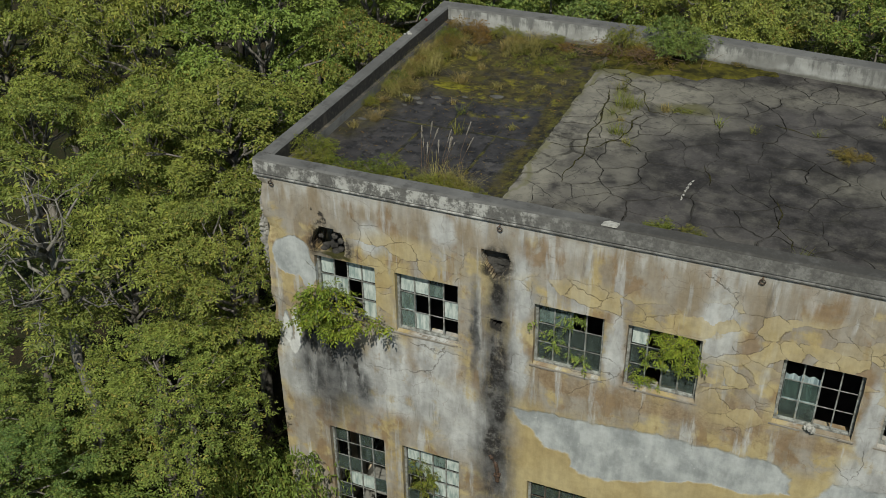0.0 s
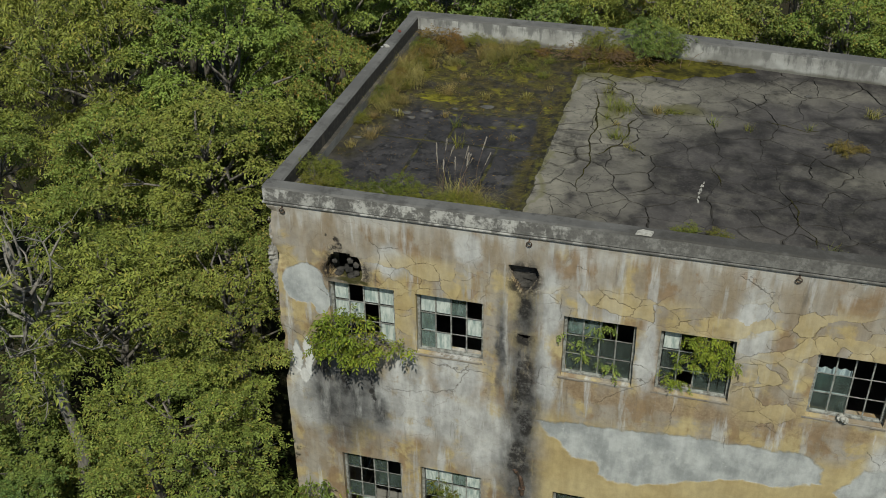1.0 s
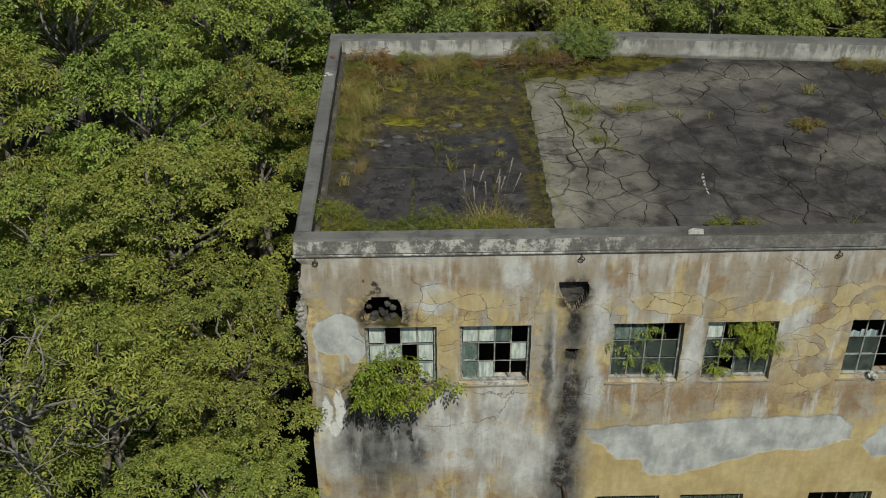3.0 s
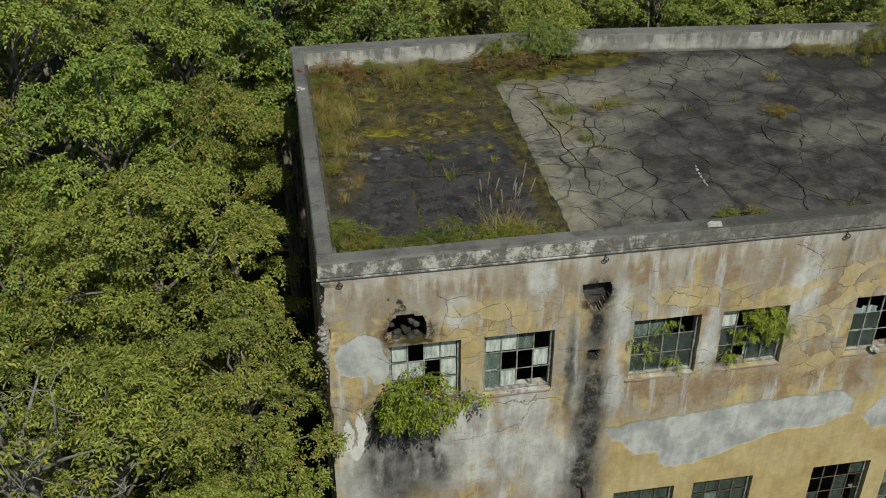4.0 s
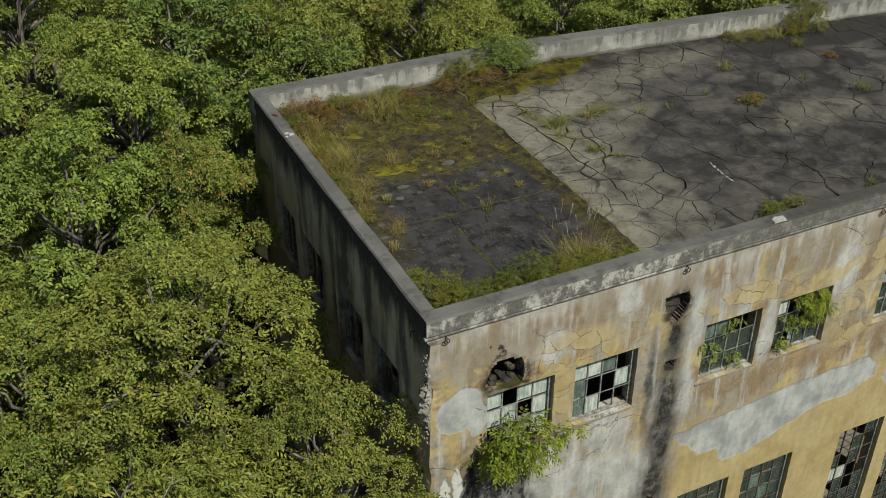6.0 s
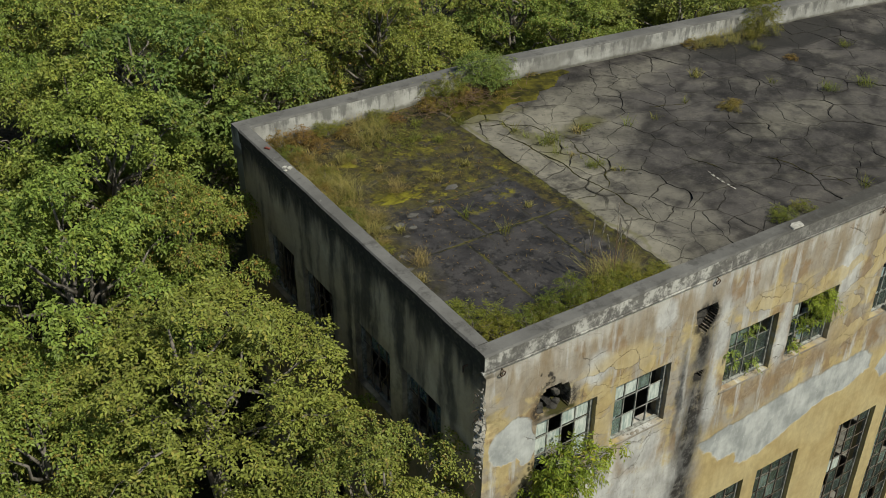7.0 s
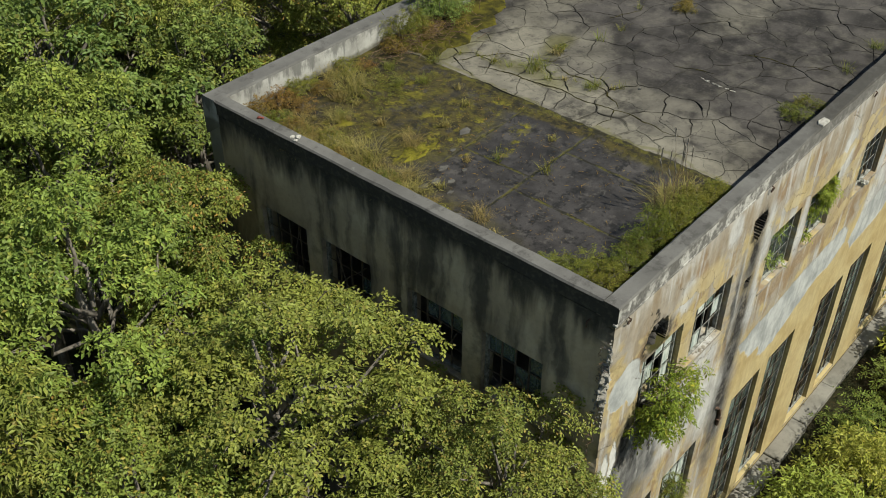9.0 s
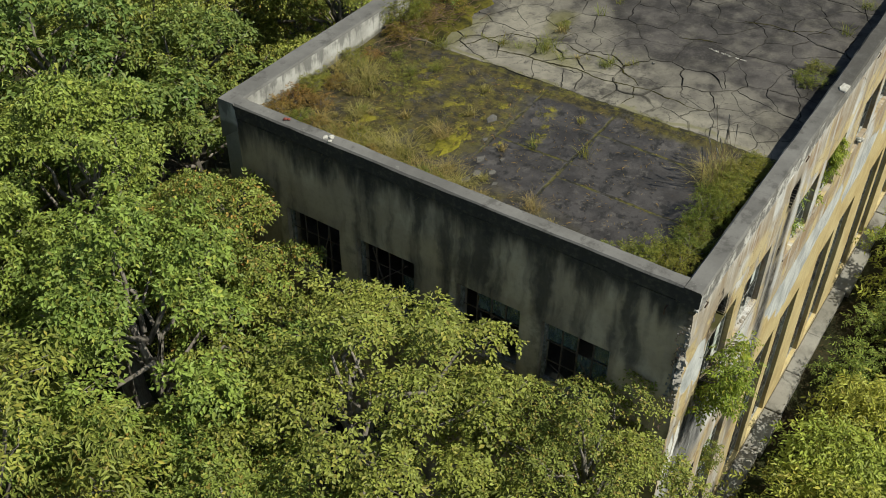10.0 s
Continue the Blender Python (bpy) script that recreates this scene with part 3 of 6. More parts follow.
M_LEAF_LIGHT = make_leaf("sunlit_yellow_green_leaves", ((0.23, 0.295, 0.055), (0.30, 0.355, 0.062), (0.37, 0.36, 0.07)))
M_WEED = make_leaf("weed_leaves", ((0.100, 0.130, 0.020), (0.170, 0.188, 0.027), (0.24, 0.19, 0.034)))
M_RUSSET = make_leaf("russet_weed_leaves", ((0.155, 0.130, 0.028), (0.205, 0.130, 0.030), (0.26, 0.20, 0.040)))
M_STRAW = make_leaf("straw_grass", ((0.23, 0.202, 0.056), (0.31, 0.262, 0.088), (0.17, 0.175, 0.032)))
M_CREEPER = make_leaf("yellow_green_creeper_leaves", ((0.15, 0.210, 0.024), (0.225, 0.275, 0.030), (0.33, 0.285, 0.036)))
M_PLUME = make_plain("silvery_plume", (0.34, 0.31, 0.265), (0.24, 0.21, 0.175), 20, 0.9)
M_TWIG = make_plain("dry_brown_twig", (0.17, 0.11, 0.07), (0.09, 0.06, 0.04), 20, 0.9)
M_MOSS = make_plain("yellow_green_moss", (0.020, 0.019, 0.007), (0.085, 0.076, 0.012), 3.0, 0.95, depth=0.02, spec=0.1)
M_STONE = make_concrete("dull_grey_stone", (0.115, 0.110, 0.100), (0.075, 0.071, 0.065), 4.0)
M_RED = make_plain("faded_red_plastic", (0.17, 0.04, 0.028), (0.09, 0.03, 0.022), 15, 0.6)
M_WHITE = make_plain("chalky_white_fragment", (0.40, 0.385, 0.35), (0.26, 0.25, 0.225), 15, 0.9)


# ---- mesh helpers ----
class Geo:
    """Collects vertices and faces of one mesh."""

    def __init__(self):
        self.v, self.f, self.m = [], [], []

    def add(self, verts, faces, mat=0):
        k = len(self.v)
        self.v.extend(tuple(p) for p in verts)
        self.f.extend(tuple(i + k for i in f) for f in faces)
        self.m.extend([mat] * len(faces))
        return self

    def box(self, lo, hi, chamfer=0.0, mat=0, top_mat=None):
        (x0, y0, z0), (x1, y1, z1) = lo, hi
        c = chamfer
        if c <= 0:
            vs = [(x0, y0, z0), (x1, y0, z0), (x1, y1, z0), (x0, y1, z0), (x0, y0, z1), (x1, y0, z1), (x1, y1, z1), (x0, y1, z1)]
            fs = [(0, 3, 2, 1), (4, 5, 6, 7), (0, 1, 5, 4), (1, 2, 6, 5), (2, 3, 7, 6), (3, 0, 4, 7)]
            self.add(vs, fs, mat)
            if top_mat is not None:
                self.m[-5] = top_mat
            return self
        rings = []
        for z, d in ((z0, c), (z0 + c, 0), (z1 - c, 0), (z1, c)):
            rings.append([(x0 + d, y0 + d, z), (x1 - d, y0 + d, z), (x1 - d, y1 - d, z), (x0 + d, y1 - d, z)])
        vs = [p for r in rings for p in r]
        fs = [(3, 2, 1, 0), (12, 13, 14, 15)]
        for r in range(3):
            for i in range(4):
                j = (i + 1) % 4
                fs.append((r * 4 + i, r * 4 + j, r * 4 + 4 + j, r * 4 + 4 + i))
        self.add(vs, fs, mat)
        if top_mat is not None:
            n = len(fs)
            self.m[-n + 1] = top_mat
            for i in range(4):
                self.m[-1 - i] = top_mat
        return self

    def tube(self, pts, radii, sides=6, cap=True):
        pts = [Vector(p) for p in pts]
        rings = []
        for i, p in enumerate(pts):
            d = (pts[min(i + 1, len(pts) - 1)] - pts[max(i - 1, 0)]).normalized()
            a = d.orthogonal().normalized()
            b = d.cross(a)
            rings.append([p + (a * math.cos(2 * math.pi * k / sides) + b * math.sin(2 * math.pi * k / sides)) * radii[i] for k in range(sides)])
        fs = []
        for r in range(len(rings) - 1):
            for k in range(sides):
                j = (k + 1) % sides
                fs.append((r * sides + k, r * sides + j, (r + 1) * sides + j, (r + 1) * sides + k))
        if cap:
            fs.append(tuple(range(sides - 1, -1, -1)))
            fs.append(tuple((len(rings) - 1) * sides + k for k in range(sides)))
        return self.add([p for r in rings for p in r], fs)

    def mesh(self, name, *mats, smooth=False):
        me = bpy.data.meshes.new(name)
        me.from_pydata(self.v, [], self.f)
        for mt in mats:
            me.materials.append(mt)
        if len(mats) > 1:
            me.polygons.foreach_set("material_index", self.m)
        if smooth:
            me.polygons.foreach_set("use_smooth", [True] * len(me.polygons))
        me.update()
        return me


def part(name, geo, material, parent=None, label="", smooth=False):
    """One mesh object from a Geo, under its thing."""
    mats = material if isinstance(material, tuple) else (material,)
    ob = new(name, geo.mesh(name, *mats, smooth=smooth))
    if parent is not None:
        ob.parent = parent
    return tagged(ob, label)


def thing(name, label, category, group="", kind="", at=(0, 0, 0)):
    ob = new(name)
    ob.empty_display_size = 0.2
    ob.location = at
    return tagged(ob, label, category, group, kind)


def wob(x, y, z, k=1.0):
    return noise.noise(Vector((x * k, y * k, z * k)))


# ---- the building's shell ----
LENGTH, DEPTH, TOP = 30.0, 8.7, 10.2
WALL_TOP, DECK, SLAB = 9.90, 9.735, 9.75
WIDE = 1.21
PAIRS = [1.02, 5.20, 9.25, 13.37, 17.48, 21.59, 25.7]
FRONT_COLS = [x for p in PAIRS for x in (p, p + 1.595)]
UP_Z, SIDE_Z, LOW_Z = (7.15, 8.42), (7.08, 8.42), (0.35, 4.35)
SIDE_COLS = [1.12, 2.69, 4.72, 6.27]
SIDE_WIDE = 1.17


def back_y(x):
    """The rear wall runs straight, then turns slightly inward."""
    return DEPTH if x < 6 else DEPTH - 0.105 * (x - 6)


def wall_grid(name, length, z0, z1, openings, step, place, thick, mats, fine_to=1e9, chip=None):
    """A wall with real openings. place(u, d, z): u along it, d inward."""
    us = {0.0, length}
    zs = {z0, z1}
    for a, b, c, d in openings:
        us |= {a, b}
        zs |= {c, d}

    def fill(vals, lim):
        vals = sorted(vals)
        out = []
        for a, b in zip(vals, vals[1:]):
            s = step if a < lim else step * 6
            n = max(1, round((b - a) / s))
            out += [a + (b - a) * i / n for i in range(n)]
        return out + [vals[-1]]

    us, zs = fill(us, fine_to), fill(zs, 1e9)
    nu, nz = len(us), len(zs)
    hole = np.zeros((nu - 1, nz - 1), bool)
    for a, b, c, d in openings:
        for i in range(nu - 1):
            if a - 1e-6 <= us[i] and us[i + 1] <= b + 1e-6:
                for j in range(nz - 1):
                    if c - 1e-6 <= zs[j] and zs[j + 1] <= d + 1e-6:
                        hole[i, j] = True
    verts = []
    for layer in (0, 1):
        for i, u in enumerate(us):
            for j, z in enumerate(zs):
                du, d = 0.0, thick
                if layer == 0:
                    d = 0.007 * wob(u, 3, z, 1.3) + 0.004 * wob(u, 9, z, 5)
                    if chip and 0 < j < nz - 1:
                        du, dd = chip(u, z)
                        d += dd
                    if 0 < i < nu - 1 and 0 < j < nz - 1:
                        du += 0.012 * wob(u, 5, z, 4)
                verts.append(place(u + du, d, z))
    idx = lambda l, i, j: (l * nu + i) * nz + j
    faces, mi = [], []
    for i in range(nu - 1):
        for j in range(nz - 1):
            if hole[i, j]:
                continue
            faces.append((idx(0, i, j), idx(0, i + 1, j), idx(0, i + 1, j + 1), idx(0, i, j + 1)))
            mi.append(0)
            faces.append((idx(1, i, j), idx(1, i, j + 1), idx(1, i + 1, j + 1), idx(1, i + 1, j)))
            mi.append(1)
            for di, dj, (a, b) in ((-1, 0, ((i, j + 1), (i, j))), (1, 0, ((i + 1, j), (i + 1, j + 1))),
                                   (0, -1, ((i, j), (i + 1, j))), (0, 1, ((i + 1, j + 1), (i, j + 1)))):
                p, q = i + di, j + dj
                if not (0 <= p < nu - 1 and 0 <= q < nz - 1) or hole[p, q]:
                    faces.append((idx(0, *b), idx(0, *a), idx(1, *a), idx(1, *b)))
                    mi.append(2 if p < 0 and len(mats) > 2 else 0)
    me = bpy.data.meshes.new(name)
    me.from_pydata(verts, [], faces)
    for mt in mats:
        me.materials.append(mt)
    me.polygons.foreach_set("material_index", mi)
    me.update()
    return new(name, me)


def corner_chip(u, z):
    """The broken arris of the street corner."""
    if u > 0.35 or not 6.0 < z < 9.75:
        return 0.0, 0.0
    k = max(0.0, wob(1, 2, z, 2.1) + 0.45) * max(0.0, 1 - u / 0.35)
    return 0.10 * k, 0.05 * k + 0.03 * k * wob(u, 1, z, 9)


def ragged(lows, seed, step=0.04):
    """A broken hole as thin strips from the top down; lows: (z, left, right) corners of its outline."""
    rnd = random.Random(seed)
    out = []
    for (za, la, ra), (zb, lb, rb) in zip(lows, lows[1:]):
        n = max(1, round((za - zb) / step))
        for k in range(n):
            t = (k + 0.5) / n
            out.append((la + (lb - la) * t + rnd.uniform(-0.007, 0.007), ra + (rb - ra) * t + rnd.uniform(-0.007, 0.007), za + (zb - za) * (k + 1) / n, za + (zb - za) * k / n))
    return out


DRAIN_HOLE = (ragged([(9.29, 4.24, 4.70), (9.17, 4.24, 4.76), (9.05, 4.26, 4.74), (8.90, 4.33, 4.66), (8.72, 4.47, 4.55)], 3)
              + ragged([(7.90, 4.42, 4.66), (7.84, 4.44, 4.64), (7.76, 4.52, 4.58)], 4))
LINTEL_HOLE = ragged([(9.05, 1.20, 1.34), (9.0, 1.12, 1.58), (8.88, 1.04, 1.64), (8.72, 1.0, 1.67), (8.56, 1.02, 1.66), (8.50, 1.06, 1.60)], 5)
FRONT_HOLES = [(x, x + WIDE, *UP_Z) for x in FRONT_COLS] + [(x, x + WIDE, *LOW_Z) for x in FRONT_COLS] + DRAIN_HOLE + LINTEL_HOLE
wall_front = tagged(wall_grid("wall_front", LENGTH, 0.0, WALL_TOP, FRONT_HOLES, 0.1, lambda u, d, z: (u, d, z), 0.32, (M_FRONT, M_INSIDE, M_SIDE), 15.0, corner_chip),
                    "peeling ochre plaster wall with grey bare patches and soot streaks", "wall", kind="structure")
SIDE_HOLES = [(y - 0.32, y + SIDE_WIDE - 0.32, *SIDE_Z) for y in SIDE_COLS] + [(y - 0.32, y + SIDE_WIDE - 0.32, *LOW_Z) for y in SIDE_COLS]
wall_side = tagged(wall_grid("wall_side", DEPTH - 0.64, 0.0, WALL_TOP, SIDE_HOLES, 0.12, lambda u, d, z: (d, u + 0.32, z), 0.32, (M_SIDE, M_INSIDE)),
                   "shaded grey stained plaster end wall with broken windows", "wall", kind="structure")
for ob in (wall_side,):
    ob.data.flip_normals()


def back_wall():
    g = Geo()
    xs = [0.0, 6.0, LENGTH]
    for a, b in zip(xs, xs[1:]):
        ya, yb = back_y(a), back_y(b)
        g.add([(a, ya - 0.32, 0), (b, yb - 0.32, 0), (b, yb, 0), (a, ya, 0), (a, ya - 0.32, WALL_TOP), (b, yb - 0.32, WALL_TOP), (b, yb, WALL_TOP), (a, ya, WALL_TOP)],
              [(0, 3, 2, 1), (4, 5, 6, 7), (0, 1, 5, 4), (1, 2, 6, 5), (2, 3, 7, 6), (3, 0, 4, 7)])
    return tagged(part("wall_back", g, M_INSIDE), "grey rear wall of the derelict building", "wall", kind="structure")


back_wall()
tagged(part("wall_end", Geo().box((LENGTH - 0.3, 0.33, 0), (LENGTH, back_y(LENGTH) - 0.33, WALL_TOP)), M_INSIDE), "plain far end wall of the building", "wall", kind="structure")


def plan_sheet(name, z0, z1, x0, x1, inset, mat, label, category):
    """A flat slab that follows the shell's plan."""
    g = Geo()
    xs = [x0] + ([6.0] if x0 < 6 < x1 else []) + [x1]
    for a, b in zip(xs, xs[1:]):
        ya, yb = back_y(a) - inset, back_y(b) - inset
        g.add([(a, inset, z0), (b, inset, z0), (b, yb, z0), (a, ya, z0), (a, inset, z1), (b, inset, z1), (b, yb, z1), (a, ya, z1)],
              [(0, 3, 2, 1), (4, 5, 6, 7), (0, 1, 5, 4), (1, 2, 6, 5), (2, 3, 7, 6), (3, 0, 4, 7)])
    return tagged(part(name, g, mat), label, category, kind="structure")


plan_sheet("floor", 5.30, 5.55, 0.33, LENGTH - 0.31, 0.33, M_INSIDE, "bare concrete upper floor slab inside the building", "floor")
plan_sheet("floor_ground", 0.02, 0.12, 0.33, LENGTH - 0.31, 0.33, M_INSIDE, "dusty ground floor slab inside the building", "floor")
plan_sheet("ceiling", 9.42, 9.64, 0.325, LENGTH - 0.305, 0.325, M_INSIDE, "stained concrete ceiling under the roof", "ceiling")
for px in (4.3, 12.3, 20.3):
    tagged(part("wall_partition", Geo().box((px, 0.34, 5.56), (px + 0.14, back_y(px + 0.2) - 0.34, 9.41)), M_INSIDE), "dim plastered partition wall inside", "wall", kind="structure")


def roof_deck():
    """Bitumen deck, gently uneven, under the screed and out to the corner."""
    g = Geo()
    nx, ny = 150, 44
    for i in range(nx + 1):
        x = 0.2 + (LENGTH - 0.4) * i / nx
        for j in range(ny + 1):
            y = 0.2 + (back_y(x) - 0.4) * j / ny
            silt = 0.028 * max(0.0, min(1.0, (x - 3.6) / 0.5)) if x < 4.4 else 0.0
            g.v.append((x, y, silt + DECK - 0.022 + 0.012 * wob(x, y, 0, 1.1) + 0.006 * wob(x, y, 4, 4)))
    for i in range(nx):
        for j in range(ny):
            a = i * (ny + 1) + j
            g.f.append((a, a + ny + 1, a + ny + 2, a + 1))
    g.m = [0] * len(g.f)
    return tagged(part("roof_deck", g, M_DECK, smooth=True), "dark damp bitumen roof deck with soil and yellow moss", "roof", kind="structure")


roof_deck()


def parapet_run(name, ends, out, inn, mats, label, drop=0.27, seg=0.25, low=None):
    """Parapet between two points: an upstand with slightly worn top edges. out/inn: how far it reaches to either side of the line."""
    a, b = Vector((*ends[0], 0)), Vector((*ends[1], 0))
    d = (b - a).normalized()
    left = Vector((-d.y, d.x, 0))
    n = max(2, int((b - a).length / seg))
    low = TOP - drop if low is None else low
    g = Geo()
    for i in range(n + 1):
        p = a + (b - a) * i / n
        for k, (s, z) in enumerate(((-out, low), (-out, TOP - 0.03), (-out + 0.025, TOP), (inn - 0.03, TOP), (inn, TOP - 0.035), (inn, DECK - 0.06))):
            w = 0.010 * wob(p.x + k, p.y, z, 2.3) + 0.007 * wob(p.x, p.y + k, z, 8)
            q = p + left * (s + w)
            g.v.append((q.x, q.y, z + (0.6 * w if k in (1, 2, 3, 4) else 0)))
    for i in range(n):
        for k in range(6):
            j = (k + 1) % 6
            g.f.append((i * 6 + k, i * 6 + j, i * 6 + 6 + j, i * 6 + 6 + k))
            g.m.append(0 if k in (1, 2, 3) else 1)
    g.f += [tuple(range(5, -1, -1)), tuple(n * 6 + k for k in range(6))]
    g.m += [len(mats) - 1] * 2
    ob = part(name, g, mats)
    bm = bmesh.new()
    bm.from_mesh(ob.data)
    bmesh.ops.recalc_face_normals(bm, faces=bm.faces)
    bm.to_mesh(ob.data)
    bm.free()
    return tagged(ob, label, "parapet", kind="structure")


parapet_run("parapet_front", ((-0.025, 0.0), (LENGTH, 0.0)), 0.045, 0.24, (M_COPING, M_FASCIA, M_SIDE), "weathered grey concrete parapet with white lime streaks")
parapet_run("parapet_side", ((0.0, DEPTH - 0.28), (0.0, 0.225)), 0.025, 0.24, (M_COPING, M_SIDE), "grey concrete parapet along the shaded end")
parapet_run("parapet_back_near", ((6.0, DEPTH), (-0.025, DEPTH)), 0.05, 0.335, (M_COPING, M_BACKPAR), "lime-streaked rear parapet behind weeds", low=9.4)
parapet_run("parapet_back_far", ((LENGTH, back_y(LENGTH)), (6.003, DEPTH)), 0.05, 0.335, (M_COPING, M_BACKPAR), "pale lime-washed rear parapet", low=9.4)


def moulding():
    g = Geo()
    x = -0.05
    while x < LENGTH:
        n = 0.9 + 0.5 * random.random()
        z = 9.872 + 0.006 * wob(x, 0, 0, 0.8)
        g.box((x, -0.045, z), (min(LENGTH, x + n - 0.004), 0.02, z + 0.035), 0.006)
        x += n
    return tagged(part("trim_moulding", g, M_FASCIA), "thin cracked plaster moulding under the coping", "trim", kind="structure")


moulding()


# ---- ground ----
def ground():
    g = Geo()
    n, half = 90, 300.0
    for i in range(n + 1):
        for j in range(n + 1):
            x = half * ((2 * i / n - 1) ** 3)
            y = half * ((2 * j / n - 1) ** 3)
            near = 0.0 if -1 < x < 31 and -0.6 < y < 9.5 else 1.0
            g.v.append((x + 2, y, near * (0.12 * wob(x, y, 0, 0.35))))
    for i in range(n):
        for j in range(n):
            a = i * (n + 1) + j
            g.f.append((a, a + n + 1, a + n + 2, a + 1))
    g.m = [0] * len(g.f)
    return tagged(part("ground", g, M_GROUND, smooth=True), "dark forest ground with leaf litter", "ground", kind="structure")


ground()


# ---- windows ----
def bent(a, b, rnd, n=4, amount=0.12):
    a, b = Vector(a), Vector(b)
    k = (b - a).length * amount
    pts = []
    for i in range(n + 1):
        t = i / n
        o = Vector((rnd.uniform(-1, 1), rnd.uniform(-1, 1), rnd.uniform(-0.3, 0.9))) * k * math.sin(math.pi * t)
        pts.append(a.lerp(b, t) + o)
    return pts


def pane_mesh(w, h, mat, key, cache={}):
    k = (round(w, 3), round(h, 3), key)
    if k not in cache:
        cache[k] = Geo().box((-w / 2, -0.002, -h / 2), (w / 2, 0.002, h / 2)).mesh("pane", mat)
    return cache[k]


PANES = {"g": M_PANE, "t": M_PANE_TEAL, "w": M_PANE_WHITE}


def window(number, x, z0, z1, wide, rows, bar, label, side=False, curtain=None, sill=True, hang=()):
    """A steel-barred window set back in its opening. rows: panes from the top, '.' for a missing one."""
    m = Matrix.Translation((x, 0, 0)) if not side else Matrix(((0, 1, 0, 0), (1, 0, 0, x), (0, 0, 1, 0), (0, 0, 0, 1)))
    root = tagged(new("window_%d" % number), label, "window", kind="structure")
    h, cols, nr = z1 - z0, len(rows[0]), len(rows)
    y = 0.13

    def add(name, geo, mat, lab=""):
        geo.v = [tuple(m @ Vector(p)) for p in geo.v]
        if side:
            geo.f = [tuple(reversed(f)) for f in geo.f]
        return part(name, geo, mat, root, lab)

    e = 0.003
    add("window_frame", Geo().box((e, y - 0.035, z0 + e), (0.05, y + 0.035, z1 - e), 0.006).box((wide - 0.05, y - 0.035, z0 + e), (wide - e, y + 0.035, z1 - e), 0.006)
        .box((0.052, y - 0.035, z1 - 0.05), (wide - 0.052, y + 0.035, z1 - e), 0.006).box((0.052, y - 0.035, z0 + e), (wide - 0.052, y + 0.035, z0 + 0.05), 0.006), M_FRAME)
    cw, rh = (wide - 0.1) / cols, (h - 0.1) / nr
    for i in range(1, cols):
        u = 0.05 + cw * i
        add("glazing_bar", Geo().box((u - 0.011, y - 0.015, z0 + 0.052), (u + 0.011, y + 0.015, z1 - 0.052), 0.004), bar)
    for j in range(1, nr):
        v = z0 + 0.05 + rh * j
        add("crossbar", Geo().box((0.052, y - 0.019, v - 0.011), (wide - 0.052, y - 0.0155, v + 0.011), 0.0015), bar)
    for j, row in enumerate(rows):
        for i, c in enumerate(row):
            if c == ".":
                continue
            ob = new("pane", pane_mesh(cw - 0.03, rh - 0.03, PANES[c], c))
            ob.matrix_world = m @ pose(0.05 + cw * (i + 0.5), y + 0.006, z1 - 0.05 - rh * (j + 0.5), 0.5 * wob(x, i, j, 3.3), 0, 0.6 * wob(i, x, j, 2.7))
            ob.parent = root
            ob.visible_shadow = c == "w"
    for k, (ua, za, ub, zb) in enumerate(hang):
        add("broken_bar", Geo().tube(bent((ua, y - 0.03 - 0.02 * k, za), (ub, y - 0.06, zb), random.Random(k), 4, 0.03), [0.013] * 5, 6), bar, "loose bent glazing bar")
    for a, b, lo, hi in curtain or ():
        g = Geo()
        n = max(6, int((b - a) * 40))
        for i in range(n + 1):
            u = a + (b - a) * i / n
            d = y + 0.11 + 0.025 * math.sin(u * 42) + 0.01 * wob(u, 0, x, 9)
            g.v += [(u, d, lo + 0.03 * wob(u, 3, x, 5)), (u, d * 1.0, hi), (u, d + 0.004, hi), (u, d + 0.004, lo + 0.03 * wob(u, 3, x, 5))]
        for i in range(n):
            for k in range(4):
                g.f.append((i * 4 + k, i * 4 + (k + 1) % 4, i * 4 + 4 + (k + 1) % 4, i * 4 + 4 + k))
        g.m = [0] * len(g.f)
        add("curtain", g, M_CURTAIN, "faded pale blue curtain")
    if sill:
        g = Geo()
        u = -0.05
        while u < wide + 0.04:
            n = 0.12 + 0.3 * random.random()
            d = 0.008 + 0.016 * wob(u, x, 0, 3)
            g.box((u, -d, z0 - 0.06), (min(wide + 0.05, u + n) - 0.003, 0.09, z0 - 0.003 + 0.012 * wob(u, x, 5, 4) - 0.012), 0.008)
            u += n
        add("window_sill", g, M_SILL, "crumbling concrete sill")
    return root


UPPER = [
    (["w.ww", "ww.w", "g..w"], None, "broken upper window with whitewashed panes behind a shrub"),
    (["wwt.", "t..w", "tw.."], [(0.06, 0.30, 7.25, 7.9)], "broken upper window with whitewashed and missing panes"),
    (["tt..", "gggg", "gggg"], [(0.07, 0.36, 7.95, 8.33), (0.38, 0.62, 7.95, 8.33)], "upper window with dusty green panes and creeper inside"),
    (["w...", "gggg", "g.gg"], [(0.62, 0.84, 7.2, 7.95)], "upper window overgrown by yellow-green creeper"),
    (["....", "gg..", "gg.."], [(0.06, 0.32, 7.25, 8.0), (0.30, 0.60, 7.25, 8.02)], "upper window with torn pale blue curtains"),
    ([".g..", "g.g.", "..gg"], [(0.7, 1.0, 7.3, 8.3)], "broken upper window with empty panes"),
]
number = 0
